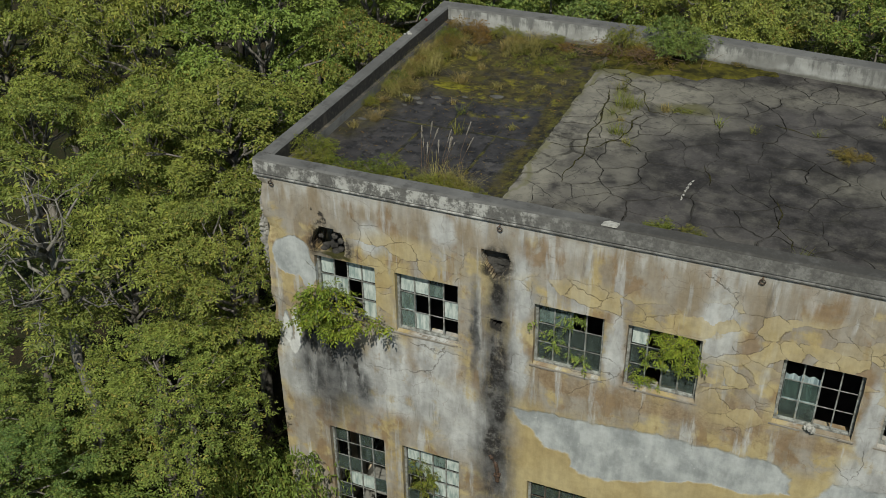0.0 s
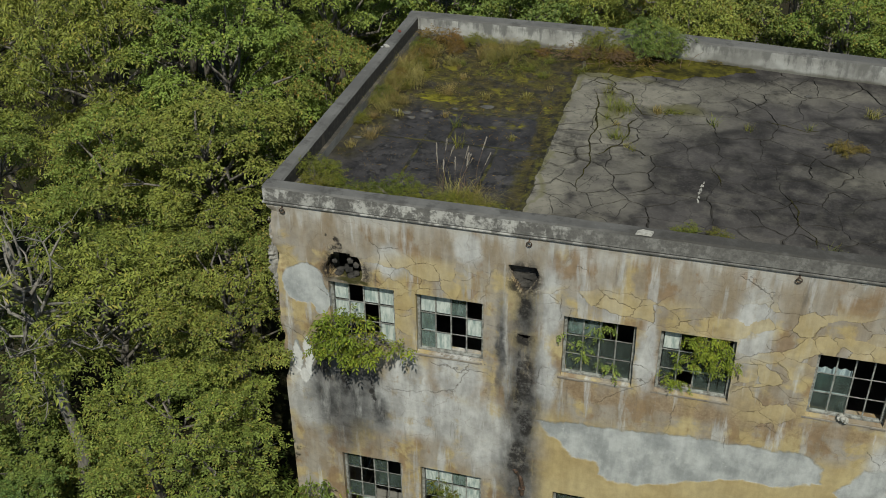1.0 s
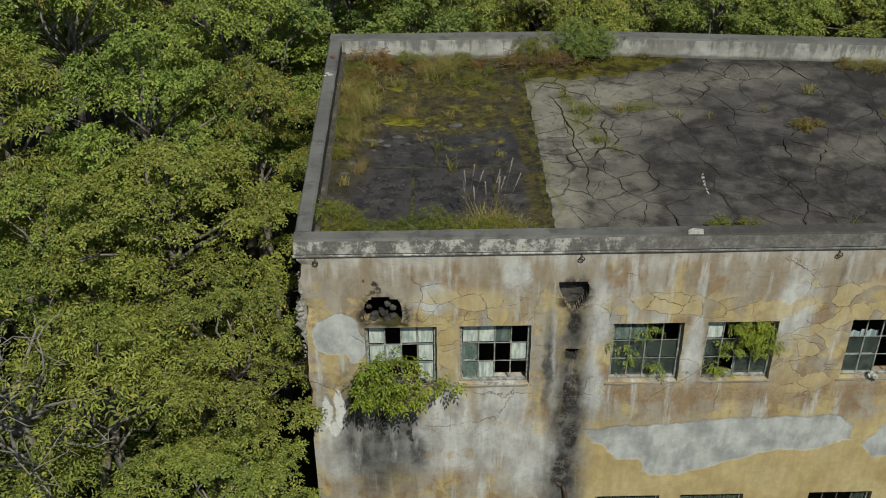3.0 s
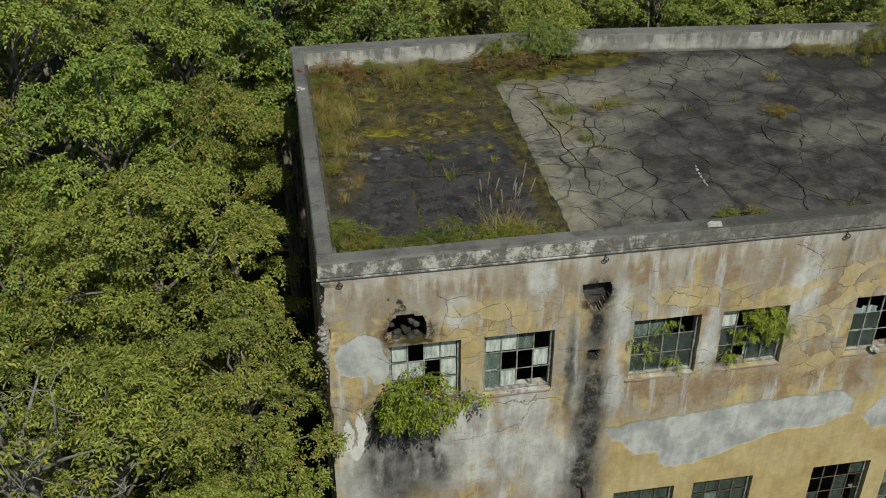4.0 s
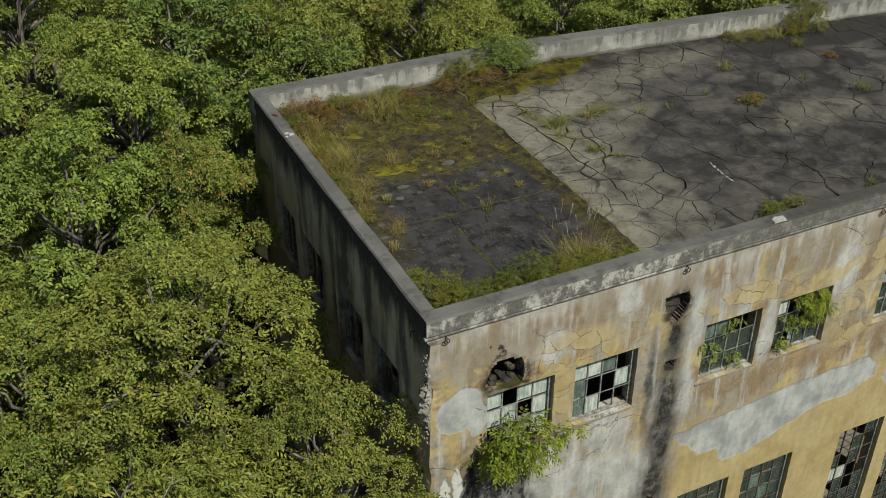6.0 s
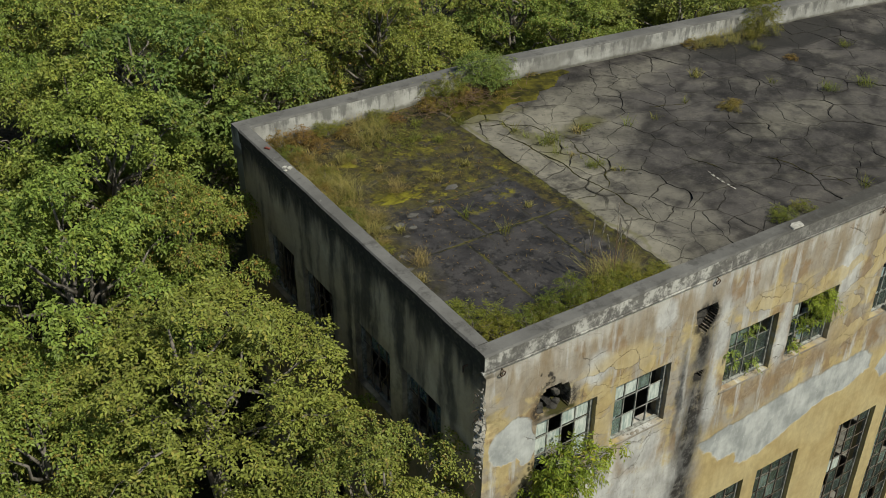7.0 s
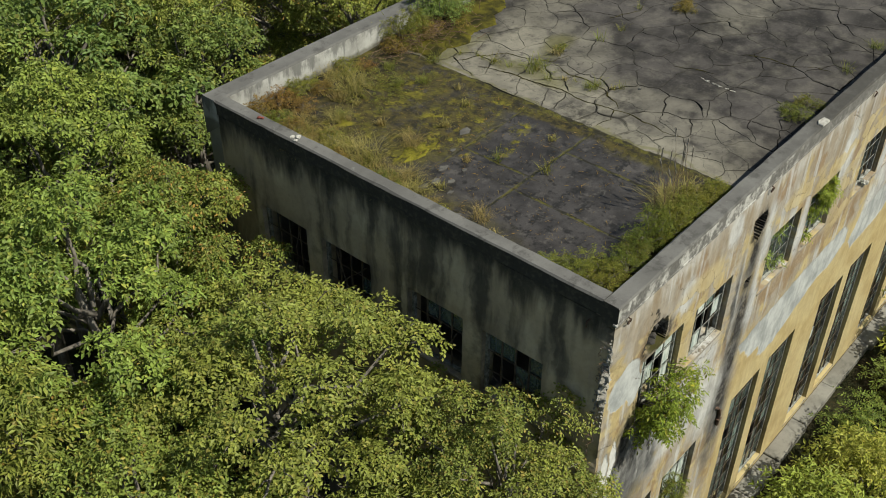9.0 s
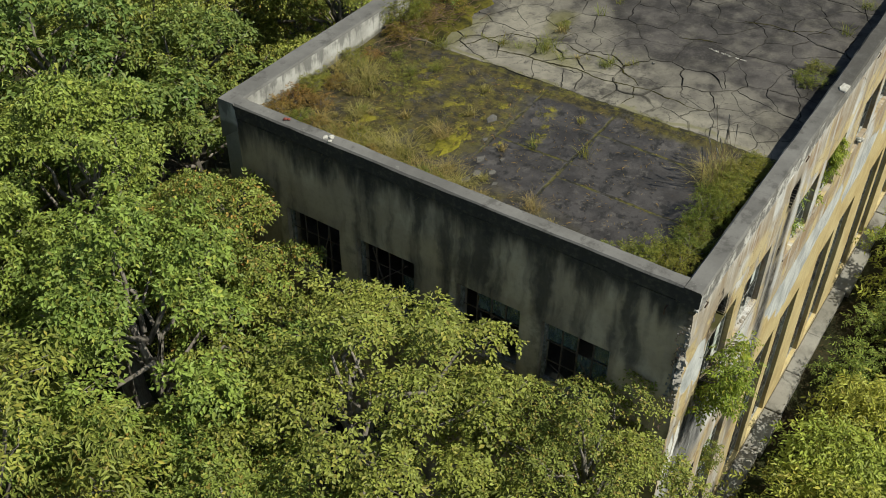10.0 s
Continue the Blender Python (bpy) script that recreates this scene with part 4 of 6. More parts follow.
for i, x in enumerate(FRONT_COLS):
    rows, cur, lab = UPPER[i] if i < 6 else (["gg.g", "g.gg", "ggg."], None, "upper window with dark broken panes")
    number += 1
    window(number, x, *UP_Z, WIDE, rows, M_FRAME, lab, curtain=cur)
rng = random.Random(4)
for i, x in enumerate(FRONT_COLS):
    rows = []
    for r in range(10):
        rows.append("".join(rng.choice("gggtg.." if i not in (0, 4) else "gg....w") for c in range(4)))
    if i == 1:
        rows[0], rows[1], rows[2] = "wwtw", "twww", "..ww"
    if i in (2, 3):
        rows[0], rows[1] = "gggg", "gtgg"
    number += 1
    window(number, x, *LOW_Z, WIDE, rows, M_FRAME if i < 2 else M_RUSTBAR, "tall ground floor factory window with a steel grid", curtain=None)
for k, y in enumerate(SIDE_COLS):
    number += 1
    window(number, y, *SIDE_Z, SIDE_WIDE, (["t.tt", "tt..", "...."], ["ttt.", "....", "...."], ["....", "t...", "...."], ["....", "....", "...."])[k], M_RUSTBAR,
           "broken window in the shaded end wall", side=True, hang=(((0.15, 7.2, 0.5, 7.85), (0.45, 7.15, 1.0, 7.5)), ((0.2, 7.9, 0.55, 7.15), (0.5, 8.0, 0.95, 7.2), (0.75, 7.95, 0.7, 7.15)),
                                                              ((0.2, 8.2, 0.95, 7.4), (0.9, 8.3, 0.6, 7.3)), ((0.3, 8.35, 0.45, 7.2),))[k])
for k, y in enumerate(SIDE_COLS):
    number += 1
    window(number, y, *LOW_Z, SIDE_WIDE, ["g.gg"] * 10, M_RUSTBAR, "dark ground floor window behind trees", side=True, sill=False)


# ---- foliage ----
def leaflets(P, D, N, length, width):
    """One folded leaf per row as a quad. P base, D direction, N upward normal."""
    S = np.cross(D, N)
    S /= np.linalg.norm(S, axis=1, keepdims=True) + 1e-9
    L, W = length[:, None], width[:, None]
    mid = P + D * L * 0.45
    return np.stack([P, mid + S * W * 0.5 + N * W * 0.18, P + D * L - N * L * 0.12, mid - S * W * 0.5 + N * W * 0.18], 1)


def unit(v):
    return v / (np.linalg.norm(v, axis=-1, keepdims=True) + 1e-9)


def foliage_verts(rs, clumps, per, pairs, leaf, aspect, rachis, flat=0.5, droop=0.25, hollow=0.72):
    """Compound leaves scattered over the clumps' upper shells."""
    out = []
    for c, r in clumps:
        n = max(6, int(per * (r / 0.7) ** 2))
        d = unit(rs.normal(size=(n, 3)) + np.array([0, 0, 0.35]))
        rad = r * (hollow + (1 - hollow) * rs.random(n) ** 0.6)[:, None]
        O = np.array(c) + d * rad * np.array([1, 1, flat])
        R = unit(d * np.array([1, 1, 0.3]) + rs.normal(size=(n, 3)) * 0.45 - np.array([0, 0, droop]))
        N = unit(np.array([0, 0, 0.9]) + d * 0.6 + rs.normal(size=(n, 3)) * 0.3)
        S = unit(np.cross(R, N))
        N = unit(np.cross(S, R))
        size = 0.75 + 0.5 * rs.random(n)
        for k in range(pairs + 1):
            t = k / max(1, pairs)
            B = O + R * (rachis * size * (0.15 + 0.85 * t))[:, None] - np.array([0, 0, 1]) * (rachis * 0.25 * t * t)
            for s in ((1, -1) if k < pairs else (0,)):
                Dr = unit(R * (0.5 if s else 1.0) + S * s * 0.9 - np.array([0, 0, 0.30]) + rs.normal(size=(n, 3)) * 0.16)
                ln = leaf * size * (1.0 - 0.35 * abs(t - 0.5))
                out.append(leaflets(B, Dr, unit(N + rs.normal(size=(n, 3)) * 0.18), ln, ln * aspect))
    return np.concatenate(out)


def tier_verts(rs, clumps, per, pairs, leaf, aspect, rachis, flat=0.27):
    """Compound leaves spread over flattened, drooping branch tiers."""
    out = []
    for c, r in clumps:
        n = max(8, int(per * (r / 0.7) ** 2))
        a = rs.random(n) * 6.2832
        q = rs.random(n) ** 0.6
        lobes = 1 + 0.22 * np.sin(3 * a + rs.random() * 6) + 0.14 * np.sin(5 * a + rs.random() * 6)
        out_dir = np.stack([np.cos(a), np.sin(a), np.zeros(n)], 1)
        tilt = unit(np.append(rs.normal(size=2) * 0.22, 1.0))
        O = np.array(c) + out_dir * (r * q * lobes)[:, None]
        O[:, 2] += r * flat * (1.0 - 1.5 * q ** 2) + rs.normal(size=n) * 0.045 - (O[:, :2] - np.array(c)[:2]) @ tilt[:2]
        R = unit(out_dir * (0.35 + 0.65 * q)[:, None] + rs.normal(size=(n, 3)) * np.array([0.5, 0.5, 0.20]) - np.array([0, 0, 1]) * (0.02 + 0.20 * q ** 2)[:, None])
        N = unit(np.array([0, 0, 1.0]) + out_dir * (0.50 * q)[:, None] + rs.normal(size=(n, 3)) * 0.40)
        S = unit(np.cross(R, N))
        N = unit(np.cross(S, R))
        size = 0.7 + 0.6 * rs.random(n)
        for k in range(pairs + 1):
            t = k / max(1, pairs)
            B = O + R * (rachis * size * (0.12 + 0.88 * t))[:, None] - np.array([0, 0, 1]) * (rachis * 0.16 * t * t)
            for s in ((1, -1) if k < pairs else (0,)):
                Dr = unit(R * (0.55 if s else 1.0) + S * s * 0.9 - np.array([0, 0, 0.10]) + rs.normal(size=(n, 3)) * 0.28)
                ln = leaf * size * (1.0 - 0.35 * abs(t - 0.5))
                out.append(leaflets(B, Dr, unit(N + rs.normal(size=(n, 3)) * 0.24), ln, ln * aspect))
    return np.concatenate(out)


def quads_mesh(name, V, mat):
    me = bpy.data.meshes.new(name)
    n = len(V)
    me.from_pydata(V.reshape(-1, 3), [], np.arange(n * 4).reshape(-1, 4))
    me.materials.append(mat)
    me.update()
    return me


def make_tree(seed, height, radius, depth, mat, leaf, aspect, pairs, rachis, clumps, per, label, bark=None, bare=0):
    """A tree with its foot at the origin: trunk with limbs, crown of compound leaves."""
    rs, rnd = np.random.RandomState(seed), random.Random(seed)
    root = thing("tree", label, "tree", "trees round the building")
    zc = height - depth
    spots = [((0.1, 0.0, height - 0.45), 0.5)]
    for i in range(5 if not bare else 0):
        a = i * 1.2566 + rnd.uniform(-0.3, 0.3)
        spots.append(((radius * 0.42 * math.cos(a), radius * 0.42 * math.sin(a), height - 0.75 - 0.35 * rnd.random()), rnd.uniform(0.45, 0.6)))
    tries = 0
    while len(spots) < clumps:
        a = rnd.uniform(0, 2 * math.pi)
        u = rnd.uniform(-0.38, 1.0)
        q = math.sqrt(max(0.03, 1 - max(0, u) ** 2)) * (0.25 + 0.75 * rnd.random() ** 0.5)
        p = (radius * q * math.cos(a), radius * q * math.sin(a), zc + depth * 0.95 * u)
        r = rnd.uniform(0.30, 0.64) * (0.8 if u > 0.7 else 1.0)
        tries += 1
        apart = all(((p[0] - o[0]) ** 2 + (p[1] - o[1]) ** 2 + 3.2 * (p[2] - o[2]) ** 2) ** 0.5 > 0.98 * (r + e) + 0.16 for o, e in spots)
        if apart or tries > 60 * clumps:
            spots.append((p, r))
    g = Geo()
    fork = Vector((rnd.uniform(-.2, .2), rnd.uniform(-.2, .2), zc - depth * 0.55))
    g.tube(bent((0, 0, -0.2), fork, rnd, 5, 0.03), [0.17, 0.15, 0.14, 0.13, 0.12, 0.11], 8)
    tip = Vector((rnd.uniform(-.4, .4), rnd.uniform(-.4, .4), height - 0.7))
    g.tube(bent(fork, tip, rnd, 5, 0.05), [0.105, 0.09, 0.07, 0.05, 0.035, 0.015], 7)
    for p, r in rnd.sample(spots, min(len(spots), 20)):
        s = fork.lerp(tip, max(0.0, min(0.85, (p[2] - zc) / (2 * depth) + 0.2)))
        pts = bent(s, p, rnd, 4, 0.13)
        g.tube(pts, [0.05, 0.04, 0.03, 0.02, 0.008], 5)
        for _ in range(2):
            q = Vector(p) + Vector((rnd.uniform(-1, 1), rnd.uniform(-1, 1), rnd.uniform(-0.1, 0.5))) * r
            g.tube(bent(pts[3], q, rnd, 3, 0.15), [0.016, 0.012, 0.008, 0.004], 4)
    for _ in range(bare):
        p = Vector((rnd.uniform(-1, 1) * radius, rnd.uniform(-1, 1) * radius, zc + rnd.uniform(-0.6, 0.9) * depth))
        pts = bent(fork.lerp(tip, rnd.random() * 0.6), p, rnd, 5, 0.12)
        g.tube(pts, [0.046, 0.038, 0.030, 0.023, 0.015, 0.006], 6)
        for i in (2, 3, 4, 5):
            for _ in range(2):
                q = pts[i] + Vector((rnd.uniform(-1, 1), rnd.uniform(-1, 1), rnd.uniform(-0.2, 0.9))) * 0.8
                g.tube(bent(pts[i], q, rnd, 3, 0.15), [0.014, 0.011, 0.008, 0.003], 4)
    part("trunk", g, bark or M_BARK, root, smooth=True)
    V = tier_verts(rs, spots, per, pairs, leaf, aspect, rachis)
    crown = new("crown", quads_mesh("crown", V, mat))
    crown.parent = root
    return root


GREEN = "green leafy tree with drooping compound leaves beside the building"
OLIVE = "olive-brown tree with dense small leaves against the wall"
DEEP = "deep green forest tree behind the roof"
TURN_LABEL = "green tree with some orange autumn leaves"
KINDS = [
    make_tree(1, 10.0, 2.3, 2.6, M_LEAF_GREEN, 0.092, 0.60, 2, 0.15, 28, 320, GREEN),
    make_tree(2, 10.0, 2.2, 2.3, M_LEAF_OLIVE, 0.076, 0.60, 2, 0.12, 40, 350, OLIVE),
    make_tree(3, 10.0, 2.3, 2.6, M_LEAF_DEEP, 0.112, 0.62, 2, 0.16, 27, 215, DEEP),
    make_tree(4, 10.0, 2.2, 2.4, M_LEAF_AUTUMN, 0.084, 0.60, 2, 0.14, 30, 330, TURN_LABEL),
    make_tree(5, 10.0, 2.2, 2.8, M_LEAF_GREEN, 0.122, 0.38, 4, 0.32, 27, 125, GREEN),
    make_tree(6, 10.0, 2.4, 2.6, M_LEAF_GREEN, 0.150, 0.38, 4, 0.38, 14, 30, "half-bare pale-limbed tree with sparse green leaves", M_PALEBARK, 11),
]


def canopy_top(x, y):
    if x < 0.3:
        return 7.3 + 0.45 * max(-2.0, min(y, 11)) + 0.35 * max(0, min(-x - 1, 3))
    return 10.3 + 0.06 * max(0, y - 11)


rng = random.Random(12)
spots = []
used = [False] * len(KINDS)


def plant(kind, x, y, top, wide=1.0):
    k = top / 10.0
    turn = Matrix.Translation((x, y, 0)) @ Matrix.Rotation(rng.uniform(0, 6.28), 4, "Z")
    if used[kind]:
        ob = copy_thing(KINDS[kind], turn)
    else:
        ob, used[kind] = KINDS[kind], True
        ob.matrix_basis = turn
    ob.scale = (wide, wide, k)
    return ob


for gx in range(-6, 10):
    for gy in range(-3, 8):
        x, y = gx * 3.2 + rng.uniform(-1.0, 1.0), gy * 3.2 + rng.uniform(-1.0, 1.0)
        if x > -3.9 and y < 11.0:
            continue
        if y < -4 and x > -6 or (x + 5.2) ** 2 + (y + 0.6) ** 2 < 6.5:
            continue
        if x < -14 or x > 24.5 or y > 21.5 or x < -9 and y < 1.5 or x < -6 and y < -3 or x < -11 and y > 17:
            continue
        kind = rng.choice((0, 0, 4, 3, 4, 2)) if x < -1 else rng.choice((2, 2, 0, 3, 2, 4))
        plant(kind, x, y, canopy_top(x, y) + rng.uniform(-1.6, 0.9), rng.uniform(0.78, 1.12))
# small trees close to the end wall
for kind, x, y, top, wide in ((1, -1.5, 0.85, 8.85, 0.78), (1, -2.85, 3.6, 10.3, 1.06), (1, -1.6, -1.3, 6.9, 0.85), (3, -1.75, 7.6, 10.4, 0.74), (4, -3.5, 0.3, 8.6, 0.85),
                              (0, -2.3, 9.8, 11.6, 0.95), (5, -5.1, -0.3, 9.4, 1.0), (3, -5.4, 5.3, 9.2, 0.85), (2, -7.4, 0.9, 6.0, 0.8), (2, -6.6, -1.7, 4.6, 0.75), (2, -4.7, -2.7, 4.4, 0.6), (2, 2.0, 11.6, 10.4, 0.9), (0, 6.6, 11.4, 10.5, 0.8), (0, -4.0, 6.6, 11.4, 0.95)):
    plant(kind, x, y, top, wide)


# the next rows of forest behind
for kind, x, y, top in ((2, -6.2, 24.6, 11.2), (0, -2.6, 25.4, 11.4), (2, 1.6, 24.4, 11.0), (3, 4.8, 25.2, 11.2), (0, -9.6, 22.4, 11.0), (2, -12.6, 19.2, 10.8), (2, 8.4, 24.6, 11.3), (0, -13.0, 23.6, 11.4), (2, -8.2, 28.0, 11.6), (2, -0.4, 28.4, 11.6), (0, -4.4, 29.6, 11.8), (2, -12.2, 28.2, 11.8)):
    plant(kind, x, y, top, 1.1)


def far_woods():
    """The forest going on beyond the near trees."""
    rs, rnd = np.random.RandomState(71), random.Random(71)
    cl = []
    while len(cl) < 520:
        x, y = rnd.uniform(-48, 62), rnd.uniform(-45, 55)
        if -15.5 < x < 38 and -16 < y < 22.5 or abs(x - 6) + abs(y - 5) > 85:
            continue
        cl.append(((x, y, 8.0 + 2.5 * rnd.random() - (2.5 if y < -10 else 0)), rnd.uniform(1.2, 2.2)))
    V = tier_verts(rs, cl, 5, 2, 0.55, 0.5, 0.8, 0.7)
    tagged(new("far_woods", quads_mesh("far_woods", V, M_LEAF_DEEP)), "distant green forest canopy round the site", "woods", kind="stuff")


far_woods()


def make_shrub(seed, radius, height, mat, leaf, label, name="shrub", category="shrub", clumps=14, per=60, pairs=3, aspect=0.4, group="", tiers=False):
    rs, rnd = np.random.RandomState(seed), random.Random(seed)
    root = thing(name, label, category, group)
    spots = []
    for _ in range(clumps):
        a, q, u = rnd.uniform(0, 6.28), rnd.random() ** 0.5, rnd.uniform(0.3, 1)
        spots.append(((radius * q * math.cos(a) * 0.8, radius * q * math.sin(a) * 0.8, height * u * (1 - 0.35 * q)), radius * rnd.uniform(0.28, 0.42)))
    g = Geo()
    for p, r in spots:
        g.tube(bent((0, 0, 0), p, rnd, 4, 0.12), [0.02, 0.017, 0.013, 0.009, 0.004], 5)
    tagged(part("stem_work", g, M_BARK, root), kind="stuff")
    if tiers:
        V = tier_verts(rs, spots, per, pairs, leaf, aspect, leaf * 2.0, 0.5)
    else:
        V = foliage_verts(rs, spots, per, pairs, leaf, aspect, leaf * 2.6, hollow=0.3)
    crown = new("leaves", quads_mesh("leaves", V, mat))
    crown.parent = root
    return root


SHRUBS = [make_shrub(21, 1.5, 2.0, M_LEAF_LIGHT, 0.135, "bright green shrub on the ground in front of the wall", clumps=18, per=60, group="shrubs in front of the wall", tiers=True),
          make_shrub(22, 1.4, 1.7, M_LEAF_OLIVE, 0.10, "olive green shrub on the ground in front of the wall", clumps=18, per=60, group="shrubs in front of the wall", tiers=True),
          make_shrub(23, 1.3, 1.3, M_LEAF_AUTUMN, 0.14, "yellow and orange leaved shrub on the ground", clumps=16, per=60, group="shrubs in front of the wall", tiers=True)]
first = [True] * 3


def put_shrub(k, x, y, s, h=1.0):
    m = pose(x, y, 0, 0, 0, rng.uniform(0, 360))
    if first[k]:
        SHRUBS[k].matrix_basis, first[k] = m, False
        ob = SHRUBS[k]
    else:
        ob = copy_thing(SHRUBS[k], m)
    ob.scale = (s, s, s * h)


for k, x, y, s, h in ((1, 0.6, -1.0, 1.0, 2.5), (2, 1.0, -2.0, 1.1, 1.6), (2, 0.2, -3.2, 1.1, 1.5), (1, -1.2, -3.6, 1.2, 1.8), (1, 2.6, -1.6, 0.9, 1.1), (1, -0.9, -0.5, 0.9, 2.6), (2, -0.3, -1.9, 1.0, 1.9)):
    put_shrub(k, x, y, s, h)
for _ in range(9):
    x, y = rng.uniform(-6.0, -1.2), rng.uniform(-3, 6)
    put_shrub(rng.choice((1, 1, 2)), x, y, rng.uniform(1.0, 1.4), rng.uniform(0.9, 1.5))
for x, y, s, h in ((-6.9, -0.6, 1.2, 0.9), (-5.6, -2.0, 1.1, 0.8), (-7.8, 1.2, 1.3, 1.0), (-4.3, -2.6, 1.2, 1.1), (-3.2, -3.6, 1.0, 1.0), (-6.0, 0.9, 1.0, 0.8)):
    put_shrub(1, x, y, s, h)
for gx in range(0, 7):
    for gy in range(0, 3):
        put_shrub(rng.choice((0, 0, 1, 0)), 4.2 + gx * 2.0 + rng.uniform(-0.6, 0.6), -1.95 - gy * 1.85 + rng.uniform(-0.5, 0.5), rng.uniform(0.8, 1.15), rng.uniform(0.7, 1.2))


# ---- growth on the walls ----
def wall_growth(name, label, clumps, per, mat, leaf, roots, category="shrub", hollow=0.3, pairs=3, seed=31):
    """A plant rooted in a window or a crack; clumps: (centre, radius)."""
    rs, rnd = np.random.RandomState(seed), random.Random(seed)
    root = thing(name, label, category)
    g = Geo()
    for p, r in clumps:
        a = min(roots, key=lambda q: (Vector(q) - Vector(p)).length)
        g.tube(bent(a, p, rnd, 4, 0.1), [0.018, 0.015, 0.012, 0.008, 0.004], 5)
        for _ in range(2):
            q = Vector(p) + Vector((rnd.uniform(-1, 1), rnd.uniform(-1, 0.2), rnd.uniform(-1, 1))) * r
            g.tube(bent(p, q, rnd, 2, 0.1), [0.005, 0.004, 0.002], 4)
    tagged(part("stem_work", g, M_BARK, root), kind="stuff")
    ob = new("leaves", quads_mesh("leaves", foliage_verts(rs, clumps, per, pairs, leaf, 0.42, leaf * 1.7, flat=0.85, droop=0.5, hollow=hollow), mat))
    ob.parent = root
    return root


rnd = random.Random(8)
wall_growth("window_shrub", "yellow-green shrub growing out of a broken window sill",
            [((1.42 + rnd.uniform(-0.44, 0.48), -0.34 + rnd.uniform(-0.34, 0.24), 7.52 + rnd.uniform(-0.42, 0.42)), rnd.uniform(0.12, 0.20)) for _ in range(24)]
            + [((1.45, -0.20, 7.98), 0.15), ((1.72, -0.30, 7.92), 0.16), ((1.25, -0.44, 7.95), 0.16), ((1.95, -0.30, 7.70), 0.15), ((1.05, -0.36, 7.72), 0.15), ((1.60, -0.6, 7.72), 0.18), ((2.1, -0.36, 7.46), 0.16), ((2.36, -0.34, 7.42), 0.14), ((2.55, -0.30, 7.38), 0.09), ((0.80, -0.12, 7.3), 0.13), ((0.95, -0.12, 6.98), 0.14), ((1.3, -0.14, 6.80), 0.12), ((1.62, -0.12, 7.0), 0.13)],
            250, M_CREEPER, 0.086, [(1.3, 0.1, 7.2), (1.9, 0.1, 7.18)], seed=32)
rnd = random.Random(9)
wall_growth("window_creeper", "yellow-green creeper hanging over an upper window",
            [((7.26 + 0.66 * k / 9 + rnd.uniform(-.08, .08), 0.05 + rnd.uniform(-0.05, 0.04), 8.36 - 0.10 * abs(k - 4) * 0.35 + rnd.uniform(-0.42, 0.06)), rnd.uniform(0.10, 0.17)) for k in range(10)]
            + [((7.34 + 0.09 * k, 0.03, 8.40 - 0.05 * abs(k - 3)), 0.11) for k in range(7)] + [((7.55, 0.0, 7.95), 0.12), ((7.74, 0.02, 7.75), 0.08), ((6.95, 0.09, 7.46), 0.10), ((7.02, 0.08, 7.36), 0.10), ((7.16, 0.08, 7.28), 0.09), ((7.30, 0.08, 7.24), 0.07), ((7.9, 0.05, 8.1), 0.09)],
            560, M_CREEPER, 0.062, [(7.6, 0.16, 8.3), (6.8, 0.16, 7.2)], "creeper", seed=33)
wall_growth("indoor_creeper", "green creeper pushing through missing panes",
            [((5.12, 0.06, 8.05), 0.08), ((5.7, 0.12, 8.15), 0.13), ((5.95, 0.14, 8.2), 0.12), ((5.95, 0.1, 7.5), 0.13), ((6.05, 0.12, 7.32), 0.12), ((5.5, 0.3, 7.7), 0.3), ((5.4, 0.35, 7.45), 0.25)],
            420, M_LEAF_GREEN, 0.06, [(5.9, 0.3, 7.15)], "creeper", seed=34)
wall_growth("sill_weed", "green weed in a tall ground floor window",
            [((3.0, 0.0, 3.9), 0.2), ((3.15, -0.08, 3.7), 0.22), ((3.05, -0.05, 3.45), 0.2)], 380, M_WEED, 0.07, [(3.0, 0.2, 3.1)], seed=35)


# ---- fittings and damage on the front ----
def hook_ring(x):
    ob = thing("hook_ring", "rusted iron ring hanging from a hook under the coping", "ring", "rings under the coping")
    g = Geo()
    n = 14
    pts = [(x + 0.042 * math.sin(2 * math.pi * i / n), -0.045 - 0.01 * math.cos(2 * math.pi * i / n), 9.765 + 0.048 * math.cos(2 * math.pi * i / n)) for i in range(n + 1)]
    part("ring", g.tube(pts, [0.010] * (n + 1), 6, False), M_IRON, ob)
    part("hook", Geo().tube([(x, 0.02, 9.83), (x, -0.03, 9.83), (x, -0.052, 9.815)], [0.011, 0.011, 0.009], 6), M_IRON, ob)
    return ob


for x in (0.30, 4.57, 8.73, 12.9, 17.0):
    hook_ring(x)

pipe = thing("drain_pipe", "broken black drain pipe bent out of the stained wall", "pipe")
part("pipe", Geo().tube([(4.42, 0.05, 4.72), (4.50, -0.02, 4.70), (4.58, -0.035, 4.60), (4.61, -0.035, 4.45), (4.62, -0.03, 4.16)], [0.04] * 5, 10), M_IRON, pipe)
part("clamp", Geo().box((4.555, -0.078, 4.30), (4.675, 0.012, 4.345), 0.006), M_IRON, pipe)

